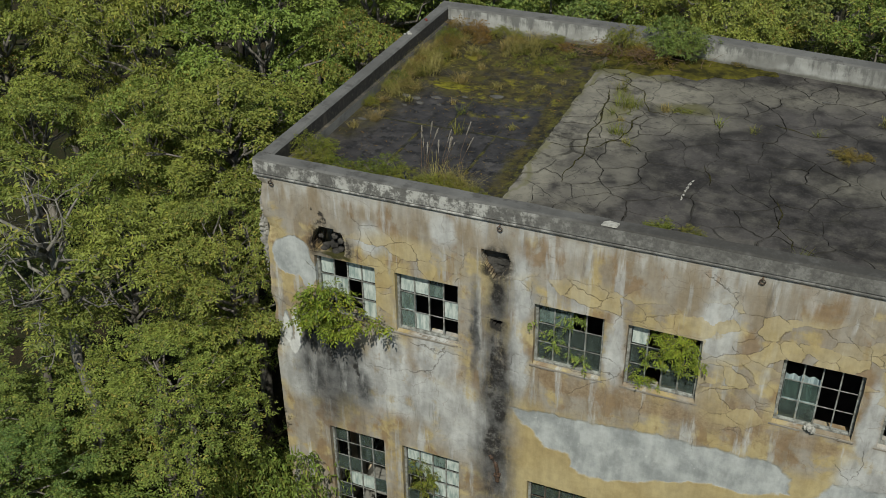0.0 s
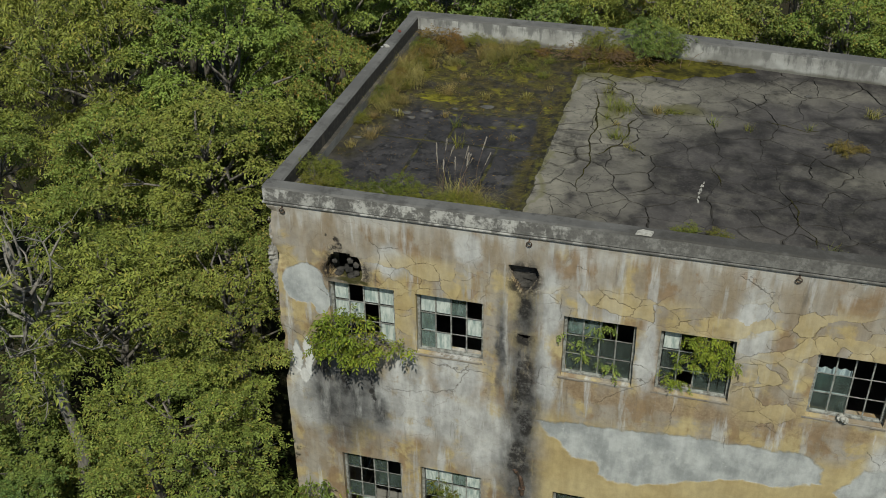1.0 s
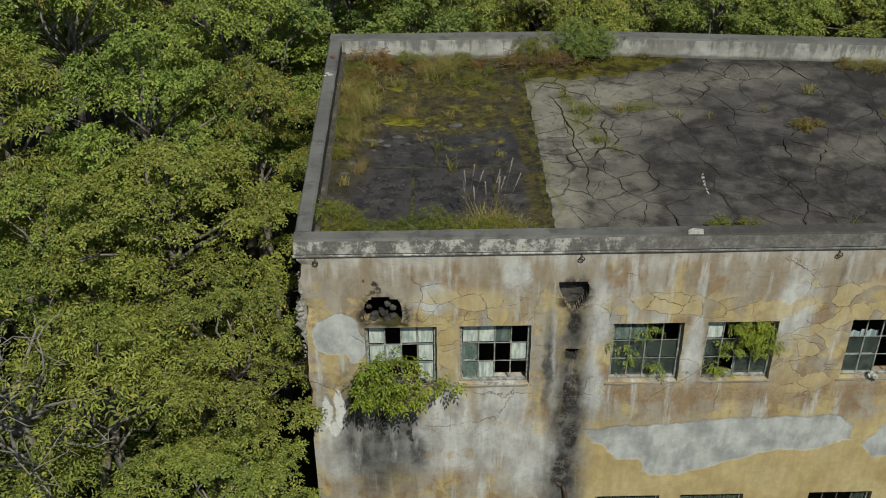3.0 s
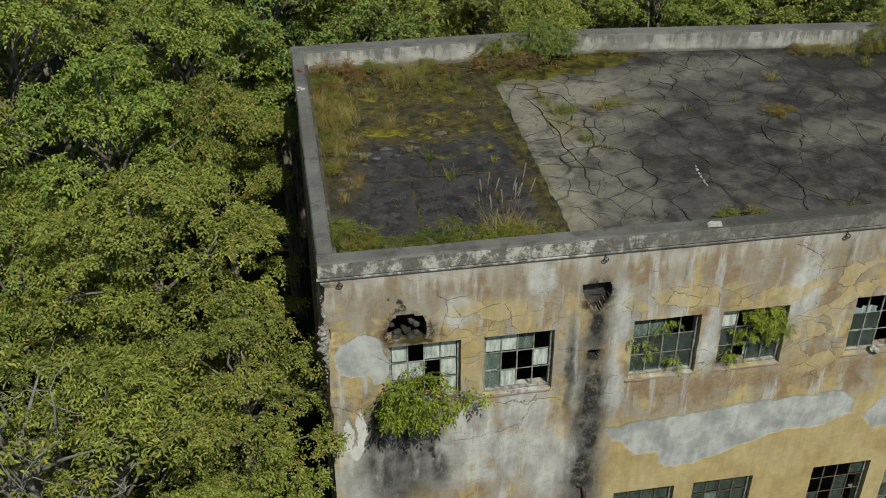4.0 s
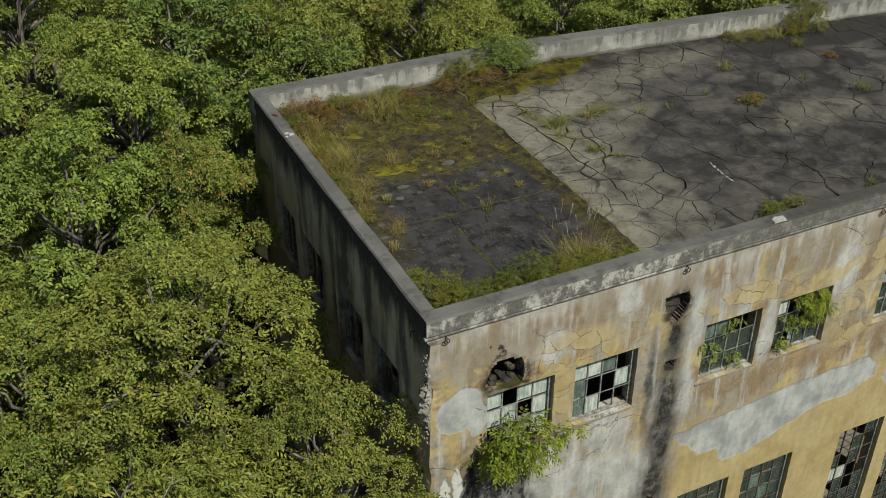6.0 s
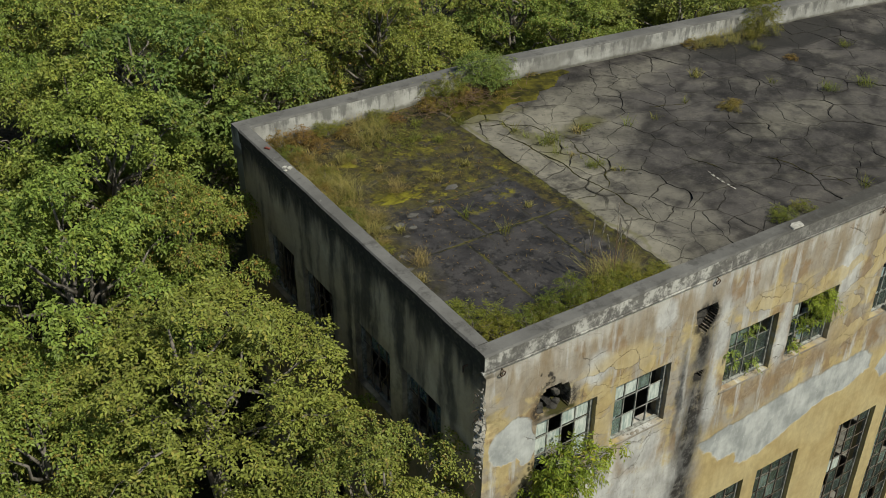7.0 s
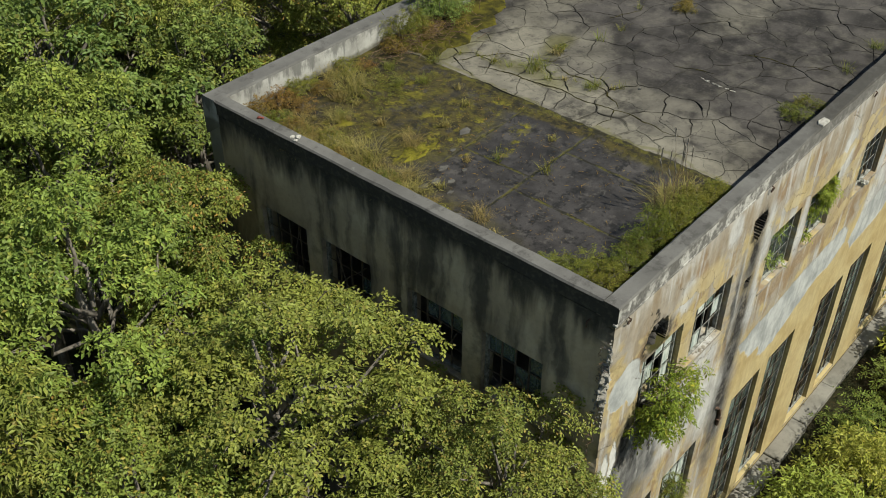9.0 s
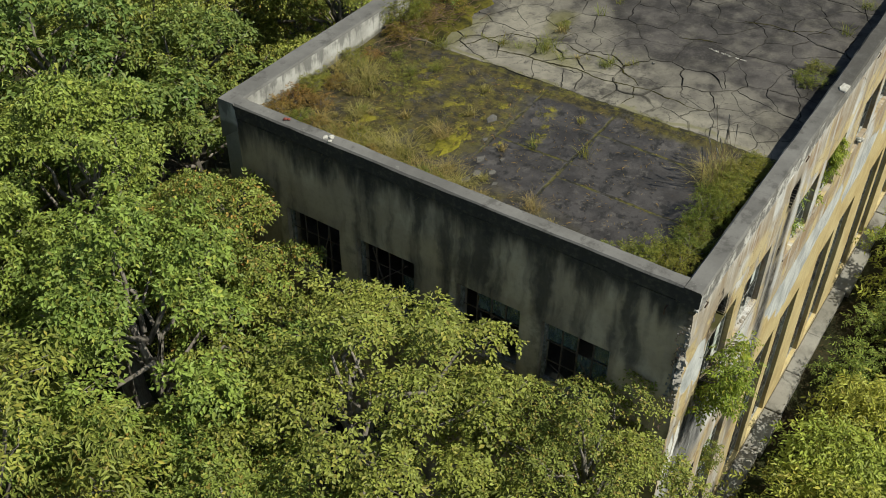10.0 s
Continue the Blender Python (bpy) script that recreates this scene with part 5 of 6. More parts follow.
for x0, z0, x1, z1 in ((4.20, 8.66, 4.80, 9.34), (4.38, 7.72, 4.70, 7.94)):
    g = Geo()
    nu, nv = 12, 16
    for i in range(nu + 1):
        for j in range(nv + 1):
            x, z = x0 + (x1 - x0) * i / nu, z0 + (z1 - z0) * j / nv
            g.v.append((x, 0.17 + 0.05 * wob(x, 1, z, 6) + 0.03 * wob(x, 2, z, 17), z))
    for i in range(nu):
        for j in range(nv):
            a = i * (nv + 1) + j
            g.f.append((a, a + nv + 1, a + nv + 2, a + 1))
    g.m = [0] * len(g.f)
    tagged(part("recess_back", g, M_SOOT), "sooty broken masonry at the back of the drain recess", "recess", kind="structure")

bracket = thing("wall_bracket", "small rusty angle bracket on the shaded end wall", "bracket")
part("arm", Geo().box((-0.09, 0.40, 9.74), (0.015, 0.42, 9.76), 0.003), M_IRON, bracket)
part("drop", Geo().box((-0.09, 0.40, 9.64), (-0.07, 0.42, 9.738), 0.003), M_IRON, bracket)


def lump(g, c, r, rnd, flat=1.0):
    """A small angular stone."""
    bm = bmesh.new()
    bmesh.ops.create_icosphere(bm, subdivisions=1, radius=1)
    vs = [Vector((v.co.x * r * rnd.uniform(0.7, 1.2), v.co.y * r * rnd.uniform(0.7, 1.2), v.co.z * r * flat * rnd.uniform(0.6, 1.2))) + Vector(c) for v in bm.verts]
    fs = [tuple(v.index for v in f.verts) for f in bm.faces]
    bm.free()
    g.add(vs, fs)


rnd = random.Random(14)
g = Geo()
nz, ns = 64, 22
for i in range(nz + 1):
    z = 8.05 + 1.4 * i / nz
    for k in range(ns + 1):
        u = k / ns
        run = -0.09 + 0.25 * u
        base = Vector((-run, 0.0, z)) if run < 0 else Vector((0.0, run, z))
        out = Vector((0, -1, 0)) if run < -0.03 else Vector((-1, 0, 0)) if run > 0.03 else Vector((-0.7, -0.7, 0))
        fade = math.sin(math.pi * u) ** 0.8 * math.sin(math.pi * i / nz) ** 0.7
        edge = 0.5 + 0.9 * wob(run, 2, z, 3.2)
        d = -0.05 + fade * (0.15 * max(0.0, edge) + 0.16 * abs(wob(run, 5, z, 9)) + 0.07 * abs(wob(run, 7, z, 23)))
        g.v.append(base + out * d)
for i in range(nz):
    for k in range(ns):
        a = i * (ns + 1) + k
        g.f.append((a, a + ns + 1, a + ns + 2, a + 1))
        g.m.append(0)
for i in range(90):
    z = 7.8 + 1.75 * rnd.random()
    lump(g, (0.015 - 0.03 * rnd.random(), 0.02 + 0.18 * rnd.random() ** 2, z), rnd.uniform(0.009, 0.024), rnd, rnd.uniform(0.6, 1.6))
crumble = thing("crumbled_corner", "crumbling grey render and rubble on the broken wall corner", "rubble")
tagged(part("loose_render", g, M_RUBBLE, crumble), kind="stuff")
g = Geo()
for i in range(26):
    z = 7.4 + 2.0 * rnd.random()
    a = Vector((0.0, 0.05 + rnd.uniform(-0.02, 0.15), z))
    g.tube(bent(a, a + Vector((-rnd.uniform(0.04, 0.15), rnd.uniform(-0.05, 0.05), rnd.uniform(-0.25, 0.1))), rnd, 4, 0.3), [0.004] * 5, 4)
tagged(part("lath_wire", g, M_IRON, crumble), kind="stuff")

# broken blocks left in the hole over a window
g = Geo()
for c, r in (((1.42, 0.12, 8.84), 0.085), ((1.50, 0.16, 8.72), 0.07), ((1.20, 0.2, 8.56), 0.09), ((1.34, 0.22, 8.60), 0.10), ((1.10, 0.18, 8.74), 0.06), ((1.56, 0.2, 8.90), 0.06), ((1.50, 0.15, 8.56), 0.07)):
    lump(g, c, r, rnd, 0.9)
for c, r in (((1.42, 0.16, 8.5), 0.12), ((1.18, 0.17, 8.5), 0.1)):
    lump(g, c, r, rnd, 0.7)
tagged(part("lintel_rubble", g, M_SOOT), "sooty broken blocks in a hole above the window", "rubble")

# ragged sill rubble and cloth
g = Geo()
for i in range(22):
    lump(g, (3.0 + 0.036 * i + rnd.uniform(-0.03, 0.03), 0.05 + rnd.uniform(-0.05, 0.05), 7.148), rnd.uniform(0.010, 0.042) * rnd.random() ** 0.5, rnd, 0.55)
tagged(part("sill_rubble", g, M_SILL), "broken mortar lumps lying on a window sill", "rubble")
g = Geo()
for i in range(6):
    lump(g, (9.78 + 0.02 * i, -0.02 + rnd.uniform(-0.03, 0.03), 7.22 + 0.03 * math.sin(i)), 0.06, rnd, 0.9)
tagged(part("white_rag", g, M_WHITE), "crumpled white rag on a window sill", "rag")

g = Geo()
g.add([(6.22, -0.05, 10.205), (6.47, -0.06, 10.207), (6.50, 0.07, 10.206), (6.33, 0.10, 10.206), (6.24, 0.06, 10.205),
       (6.23, -0.045, 10.222), (6.46, -0.05, 10.235), (6.49, 0.065, 10.232), (6.33, 0.095, 10.23), (6.25, 0.055, 10.222)],
      [(4, 3, 2, 1, 0), (5, 6, 7, 8, 9), (0, 1, 6, 5), (1, 2, 7, 6), (2, 3, 8, 7), (3, 4, 9, 8), (4, 0, 5, 9)])
tagged(part("white_fragment", g, M_WHITE), "flat chalky white fragment on the front coping", "fragment")
g = Geo()
for c, r in (((0.10, 7.35, 10.22), 0.04), ((0.13, 7.30, 10.215), 0.035)):
    lump(g, c, r, rnd, 0.7)
tagged(part("red_scrap", g, M_RED), "crushed faded red plastic scrap on the coping", "scrap")
g = Geo()
for c, r in (((0.06, 6.48, 10.212), 0.05), ((0.12, 6.40, 10.21), 0.06), ((0.02, 6.35, 10.208), 0.04)):
    lump(g, c, r, rnd, 0.4)
tagged(part("coping_chips", g, M_WHITE), "white broken coping chips on the end parapet", "fragment")

apron = Geo()
x = -0.6
while x < LENGTH:
    n = rnd.uniform(1.4, 2.2)
    apron.box((x, -0.42 + rnd.uniform(-0.06, 0.06), -0.1), (x + n - 0.02, -0.003, 0.20 + rnd.uniform(-0.02, 0.02)), 0.02)
    x += n
tagged(part("pavement_apron", apron, M_INSIDE), "broken concrete apron along the foot of the wall", "pavement", kind="structure")


# ---- weeds on the roof ----
def blade(g, base, h, lean, width, rnd, mat=0):
    """One curved grass blade."""
    a = rnd.uniform(0, 6.28)
    d = Vector((math.cos(a), math.sin(a), 0))
    s = Vector((-d.y, d.x, 0)) * width * 0.5
    b = Vector(base)
    p1 = b + Vector((0, 0, h * 0.5)) + d * lean * 0.25
    p2 = b + Vector((0, 0, h * 0.88)) + d * lean * 0.65
    p3 = b + Vector((0, 0, h * rnd.uniform(0.55, 1.0))) + d * lean
    k = len(g.v)
    g.v += [tuple(q) for q in (b - s, b + s, p1 + s, p1 - s, p2 + s * 0.7, p2 - s * 0.7, p3)]
    g.f += [(k, k + 1, k + 2, k + 3), (k + 3, k + 2, k + 4, k + 5), (k + 5, k + 4, k + 6)]
    g.m += [mat] * 3


def make_tuft(seed, blades, h, r, lean, mat, label, width=0.009):
    rnd = random.Random(seed)
    root = thing("grass_tuft", label, "grass", "grass tufts on the roof")
    g = Geo()
    for _ in range(blades):
        a, q = rnd.uniform(0, 6.28), r * rnd.random() ** 0.7
        blade(g, (q * math.cos(a), q * math.sin(a), -0.02), h * rnd.uniform(0.5, 1.1), lean * rnd.uniform(0.4, 1.2), width * rnd.uniform(0.7, 1.3), rnd)
    part("tussock", g, mat, root)
    return root


TUFTS = [make_tuft(41, 130, 0.40, 0.24, 0.58, M_STRAW, "straw-coloured grass tuft on the mossy roof", 0.0065),
         make_tuft(42, 110, 0.30, 0.22, 0.34, M_WEED, "green grass tuft on the mossy roof", 0.0065),
         make_tuft(43, 34, 0.26, 0.09, 0.24, M_WEED, "small green tuft in a roof crack", 0.006),
         make_tuft(44, 60, 0.20, 0.10, 0.16, M_STRAW, "small dry tuft in a roof crack", 0.008)]
tuft_first = [True] * 4
rng = random.Random(77)


def put_tuft(k, x, y, s=1.0, z=DECK - 0.02):
    m = pose(x, y, z, 0, 0, rng.uniform(0, 360))
    ob = TUFTS[k] if tuft_first[k] else copy_thing(TUFTS[k], m)
    tuft_first[k] = False
    ob.matrix_basis = m
    ob.scale = (s, s, s * rng.uniform(0.85, 1.15))


for _ in range(22):
    put_tuft(rng.choice((0, 1, 3, 3)), 0.32 + 0.65 * rng.random() ** 1.5, rng.uniform(3.6, 8.2), rng.uniform(0.4, 0.75))
for _ in range(20):
    put_tuft(rng.choice((0, 1, 3)), rng.uniform(0.4, 4.4), rng.uniform(6.6, 8.35), rng.uniform(0.35, 0.65))
for x, y, k, s in ((0.95, 5.6, 0, 0.95), (0.80, 5.45, 1, 0.9), (0.7, 4.3, 0, 0.75), (1.75, 5.35, 0, 0.6), (2.3, 7.35, 0, 1.0), (2.65, 7.5, 0, 0.85), (2.0, 7.4, 3, 1.2), (0.75, 6.9, 1, 0.8), (2.6, 3.05, 2, 1.0), (0.86, 3.05, 0, 0.55),
                   (3.4, 5.5, 3, 0.8), (2.35, 3.9, 2, 0.9), (3.8, 6.0, 3, 0.7), (3.05, 1.0, 0, 1.0), (3.35, 1.12, 0, 0.9), (3.2, 0.8, 1, 1.0), (3.6, 0.95, 0, 0.7), (3.5, 3.6, 3, 0.7),
                   (0.6, 2.6, 3, 0.9), (0.55, 6.3, 0, 0.85), (0.85, 6.0, 0, 0.8), (0.6, 5.0, 0, 0.8), (0.5, 5.6, 0, 0.75), (0.9, 7.3, 0, 0.8), (0.6, 4.6, 3, 1.2), (1.1, 6.6, 3, 1.2), (2.9, 0.85, 1, 0.9), (3.45, 0.75, 1, 0.9), (2.0, 4.3, 3, 0.7), (1.1, 4.1, 3, 0.8), (1.0, 4.7, 0, 0.6), (2.6, 5.3, 3, 0.9), (1.9, 6.2, 3, 0.8)):
    put_tuft(k, x, y, s)
for x, y, k, s in ((5.2, 5.3, 2, 1.2), (5.45, 5.35, 1, 0.9), (5.5, 4.05, 2, 1.1), (5.4, 4.1, 1, 0.6), (7.19, 5.1, 2, 1.0), (7.85, 5.0, 2, 0.7), (6.1, 5.4, 3, 1.0), (9.0, 5.3, 2, 0.7),
                   (12.6, 6.6, 1, 0.7), (12.2, 4.05, 1, 0.8), (13.1, 3.8, 1, 0.9), (9.2, 0.75, 2, 1.0), (10.6, 0.7, 1, 0.7), (5.0, 6.1, 2, 1.0), (5.15, 4.9, 2, 0.8), (11.4, 5.0, 2, 0.7),
                   (10.2, 6.2, 3, 1.2), (14.6, 5.6, 1, 0.6), (12.0, 7.3, 0, 0.9), (12.5, 7.25, 0, 1.0), (13.0, 7.2, 0, 0.8), (11.6, 7.4, 0, 0.7)):
    put_tuft(k, x, y, s, SLAB - 0.02)

for i in range(17):
    y = 3.6 + 0.2 * i + rng.uniform(-0.08, 0.08)
    put_tuft(rng.choice((2, 2, 3)), 5.62 - 0.26 * (y - 4.0) + rng.uniform(-0.10, 0.10), y, rng.uniform(0.3, 0.65), SLAB - 0.02)

WEEDS = [make_shrub(51, 0.42, 0.50, M_WEED, 0.050, "feathery green weed clump behind the front parapet", "weed", "weed", 15, 430, 4, 0.28, "weeds on the roof"),
         make_shrub(52, 0.34, 0.36, M_RUSSET, 0.042, "russet and yellow weed clump on the roof", "weed", "weed", 12, 600, 3, 0.4, "weeds on the roof"),
         make_shrub(53, 0.66, 1.0, M_LEAF_DEEP, 0.058, "dark green bush leaning on the rear parapet", "bush", "bush", 17, 300, 3, 0.42, tiers=True)]
weed_first = [True] * 3


def put_weed(k, x, y, s, z=DECK - 0.02, h=1.0):
    m = pose(x, y, z, 0, 0, rng.uniform(0, 360))
    ob = WEEDS[k] if weed_first[k] else copy_thing(WEEDS[k], m)
    weed_first[k] = False
    ob.matrix_basis = m
    ob.scale = (s, s, s * h)


for k, x, y, s, h in ((0, 0.55, 1.05, 0.95, 1.1), (0, 0.75, 0.65, 0.9, 1.0), (0, 1.25, 0.6, 0.8, 0.9), (0, 1.65, 0.7, 0.7, 0.9), (0, 2.05, 0.78, 0.95, 1.15), (0, 2.45, 0.65, 0.9, 1.0), (0, 2.9, 0.6, 0.8, 0.9), (0, 3.35, 0.62, 0.85, 0.9), (0, 3.75, 0.6, 0.7, 0.8),
                      (0, 0.5, 1.7, 0.5, 0.6), (1, 0.7, 7.9, 1.1, 1.0), (1, 1.1, 8.1, 1.1, 1.0), (1, 0.6, 7.2, 0.9, 0.9), (1, 1.3, 7.6, 0.8, 0.8), (0, 0.8, 6.4, 0.7, 0.7), (1, 0.55, 6.0, 0.8, 0.8), (1, 0.9, 6.7, 0.7, 0.6),
                      (0, 1.8, 8.1, 0.8, 0.7), (0, 0.45, 3.7, 0.5, 0.6), (0, 0.5, 4.8, 0.7, 0.7), (1, 0.5, 5.2, 0.7, 0.6), (0, 0.6, 7.6, 0.8, 0.7), (1, 2.0, 7.9, 0.8, 0.6), (1, 3.3, 7.9, 0.7, 0.5), (0, 2.9, 8.1, 0.7, 0.6), (1, 4.2, 7.9, 0.9, 0.8), (1, 4.9, 8.0, 1.0, 0.9), (0, 4.0, 0.62, 0.5, 0.6), (0, 4.55, 8.1, 1.1, 1.3)):
    put_weed(k, x, y, s, h=h)
for k, x, y, s, h in ((0, 7.0, 0.75, 0.65, 0.8), (0, 7.5, 0.72, 0.6, 0.7), (1, 9.55, 4.6, 0.8, 0.9), (1, 9.85, 4.7, 0.5, 0.7), (1, 12.9, 5.8, 0.6, 0.6), (2, 5.55, 8.15, 0.95, 1.1), (2, 6.05, 8.2, 0.8, 1.0),
                      (0, 13.4, 7.35, 1.3, 1.3), (0, 6.4, 5.5, 0.4, 0.3), (1, 7.0, 8.2, 0.6, 0.5), (1, 11.4, 7.55, 0.9, 0.6), (1, 12.1, 7.45, 0.8, 0.6)):
    put_weed(k, x, y, s, SLAB - 0.02, h)


def plume_grass():
    rnd = random.Random(61)
    root = thing("plume_grass", "tall dry grass with silvery white plumes on the roof", "grass")
    stems = Geo()
    for i in range(13):
        b = Vector((2.75 + 0.7 * rnd.random(), 0.75 + 0.4 * rnd.random(), DECK - 0.03))
        lean = Vector((rnd.uniform(-0.12, 0.34), rnd.uniform(-0.05, 0.22), 0))
        h = rnd.uniform(0.75, 1.15)
        t = b + lean + Vector((0, 0, h))
        mid = b + lean * 0.35 + Vector((0, 0, h * 0.6))
        stems.tube([b, mid, t], [0.0035, 0.003, 0.002], 4)
        g = Geo()
        d = (t - mid).normalized()
        for k in range(46):
            u = rnd.random()
            p = t - d * 0.20 * u
            a = rnd.uniform(0, 6.28)
            o = Vector((math.cos(a), math.sin(a), 0)) * 0.020 * math.sin(math.pi * (0.15 + 0.85 * u))
            q = p + o + d * 0.05
            s = d.cross(o).normalized() * 0.007
            g.add([p - s, p + s, q + s * 0.4, q - s * 0.4], [(0, 1, 2, 3)])
        part("plume", g, M_PLUME, root)
    part("stems", stems, M_TWIG, root)


plume_grass()


def brush_pile():
    rnd = random.Random(62)
    root = thing("brush_pile", "heap of dry brown twigs and brambles on the rear roof edge", "brushwood")
    g = Geo()
    for i in range(170):
        c = Vector((rnd.gauss(4.7, 0.65), rnd.gauss(7.75, 0.28), DECK + 0.03 + 0.28 * rnd.random()))
        a = rnd.uniform(0, 6.28)
        d = Vector((math.cos(a), math.sin(a), rnd.uniform(-0.3, 0.7))) * rnd.uniform(0.2, 0.5)
        if c.y + d.y > 8.38:
            d.y = -abs(d.y)
        c.y = min(c.y, 8.3)
        g.tube(bent(c, c + d, rnd, 3, 0.2), [0.006, 0.005, 0.004, 0.002], 4, False)
    tagged(part("dry_brush", g, M_TWIG, root), kind="stuff")
    rs = np.random.RandomState(63)
    cl = [((rnd.gauss(4.7, 0.6), min(8.2, rnd.gauss(7.8, 0.25)), DECK + 0.15 + 0.2 * rnd.random()), 0.2) for _ in range(14)]
    ob = new("leaves", quads_mesh("leaves", foliage_verts(rs, cl, 420, 2, 0.045, 0.45, 0.10, flat=0.6, hollow=0.2), M_RUSSET))
    ob.parent = root


brush_pile()


def litter():
    """Straw, dead stems and leaf scraps strewn over the mossy deck."""
    rs = np.random.RandomState(64)
    n = 1900
    x = 0.3 + 3.9 * rs.random(n)
    y = 0.35 + 8.0 * rs.random(n) ** 0.75
    P = np.stack([x, y, np.full(n, DECK - 0.012) + 0.02 * rs.random(n)], 1)
    a = rs.random(n) * 6.283
    D = unit(np.stack([np.cos(a), np.sin(a), 0.35 * rs.random(n)], 1))
    N = unit(np.stack([rs.normal(size=n) * 0.3, rs.normal(size=n) * 0.3, np.ones(n)], 1))
    ln = 0.03 + 0.10 * rs.random(n) ** 2
    ob = new("roof_litter", quads_mesh("roof_litter", leaflets(P, D, N, ln, 0.004 + 0.008 * rs.random(n)), M_RUSSET))
    tagged(ob, "dead straw and leaf litter strewn over the roof", "litter", kind="stuff")


litter()


def low_growth():
    """Creeping weeds over the damp back half and along the kerb of the deck."""
    rs = np.random.RandomState(65)
    cl = []
    while len(cl) < 150:
        x, y = rs.uniform(0.35, 4.2), rs.uniform(0.4, 8.35)
        k = noise.noise(Vector((x * 0.9, y * 0.9, 2.0)))
        if (y > 6.6 and k > -0.1) or x < 0.85 and y > 3.4 and k > -0.2 or y < 0.95 and k > -0.1:
            cl.append(((x, y, DECK + 0.0), rs.uniform(0.10, 0.24)))
    V = foliage_verts(rs, cl, 210, 2, 0.038, 0.42, 0.08, flat=0.35, droop=0.1, hollow=0.2)
    tagged(new("creeping_weeds", quads_mesh("creeping_weeds", V, M_WEED)), "low creeping green weeds in the roof soil", "weeds", kind="stuff")


low_growth()


M_MOSS_BRIGHT = make_plain("bright_wet_moss", (0.060, 0.056, 0.011), (0.16, 0.145, 0.018), 7, 0.95, depth=0.02, spec=0.1)


def moss_mat(outline, z, label, seed, mat=M_MOSS):
    """A thin cushion of moss with a ragged edge."""
    rnd = random.Random(seed)
    pts = []
    n = len(outline)
    for i in range(n):
        a, b = Vector(outline[i]), Vector(outline[(i + 1) % n])
        m = max(2, int((b - a).length / 0.07))
        for k in range(m):
            p = a.lerp(b, k / m)
            pts.append(Vector((p.x + 0.07 * wob(p.x, p.y, seed, 3) + 0.04 * wob(p.x, p.y, seed, 11), p.y + 0.07 * wob(p.y, p.x, seed, 3) + 0.04 * wob(p.y, p.x, seed, 12), z)))
    c = sum(pts, Vector()) / len(pts)
    g = Geo()
    k = len(pts)
    for s, h in ((1.0, -0.01), (0.97, 0.012), (0.8, 0.022), (0.4, 0.028)):
        for p in pts:
            q = c.lerp(p, s)
            g.v.append((q.x, q.y, z + h + (0.012 * wob(q.x, q.y, 2, 6) if s < 1 else 0)))
    for r in range(3):
        for i in range(k):
            j = (i + 1) % k
            g.f.append((r * k + i, r * k + j, (r + 1) * k + j, (r + 1) * k + i))
    g.f.append(tuple(3 * k + i for i in range(k)))
    g.m = [0] * len(g.f)
    return tagged(part("moss_mat", g, mat), label, "moss", "moss mats on the roof")


moss_mat([(4.3, 7.1), (4.9, 7.2), (5.3, 7.0), (5.8, 7.25), (6.4, 7.15), (6.7, 7.45), (7.2, 7.5), (7.5, 7.85), (7.95, 7.95), (7.9, 8.12), (6.0, 8.33), (4.3, 8.35)], SLAB + 0.012, "damp olive moss along the rear parapet", 3)
for i, (x, y, a, b) in enumerate(((1.65, 5.15, 0.46, 0.24),)):
    moss_mat([(x + a * (0.55 + 0.45 * (t % 3)) * math.cos(t * 0.524), y + b * (0.55 + 0.4 * ((t + i) % 2)) * math.sin(t * 0.524)) for t in range(12)], DECK - 0.03, "bright yellow-green moss patch on the bitumen", 5 + i, M_MOSS_BRIGHT)


def flat_stone(x, y, a, b, z, label="flat grey rubble piece on the roof"):
    g = Geo()
    n = rng.choice((4, 5, 5, 6))
    turn = rng.uniform(0, 6.28)
    ring = [(a * rng.uniform(0.6, 1.2) * math.cos(6.283 * i / n + turn), b * rng.uniform(0.6, 1.2) * math.sin(6.283 * i / n + turn)) for i in range(n)]
    for zz, s in ((-0.02, 1.0), (0.004, 1.0), (0.012, 0.93)):
        g.v += [(x + s * p, y + s * q, z + zz) for p, q in ring]
    for r in range(2):
        for i in range(n):
            j = (i + 1) % n
            g.f.append((r * n + i, r * n + j, (r + 1) * n + j, (r + 1) * n + i))
    g.f.append(tuple(2 * n + i for i in range(n)))
    g.m = [0] * len(g.f)
    tagged(part("stone", g, M_STONE), label, "stone", "stones on the roof")


for x, y, a, b in ((2.73, 4.95, 0.17, 0.11), (1.55, 4.45, 0.13, 0.08), (1.2, 4.3, 0.10, 0.08), (1.35, 4.1, 0.08, 0.06), (0.95, 4.35, 0.12, 0.07), (0.7, 3.4, 0.10, 0.07), (1.75, 4.15, 0.06, 0.05), (0.6, 3.0, 0.09, 0.06),
                   (1.1, 3.9, 0.07, 0.05), (2.1, 4.7, 0.06, 0.04), (0.55, 3.7, 0.07, 0.05)):
    flat_stone(x, y, a, b, DECK - 0.02)
for x, y, a, b in ((6.35, 5.35, 0.05, 0.04), (6.0, 3.4, 0.04, 0.03), (9.0, 6.9, 0.08, 0.05), (11.9, 7.45, 0.15, 0.08), (12.4, 7.4, 0.12, 0.08), (11.3, 7.55, 0.12, 0.07)):
    flat_stone(x, y, a, b, SLAB + 0.02, "pale rubble chip on the cracked screed")
g = Geo()
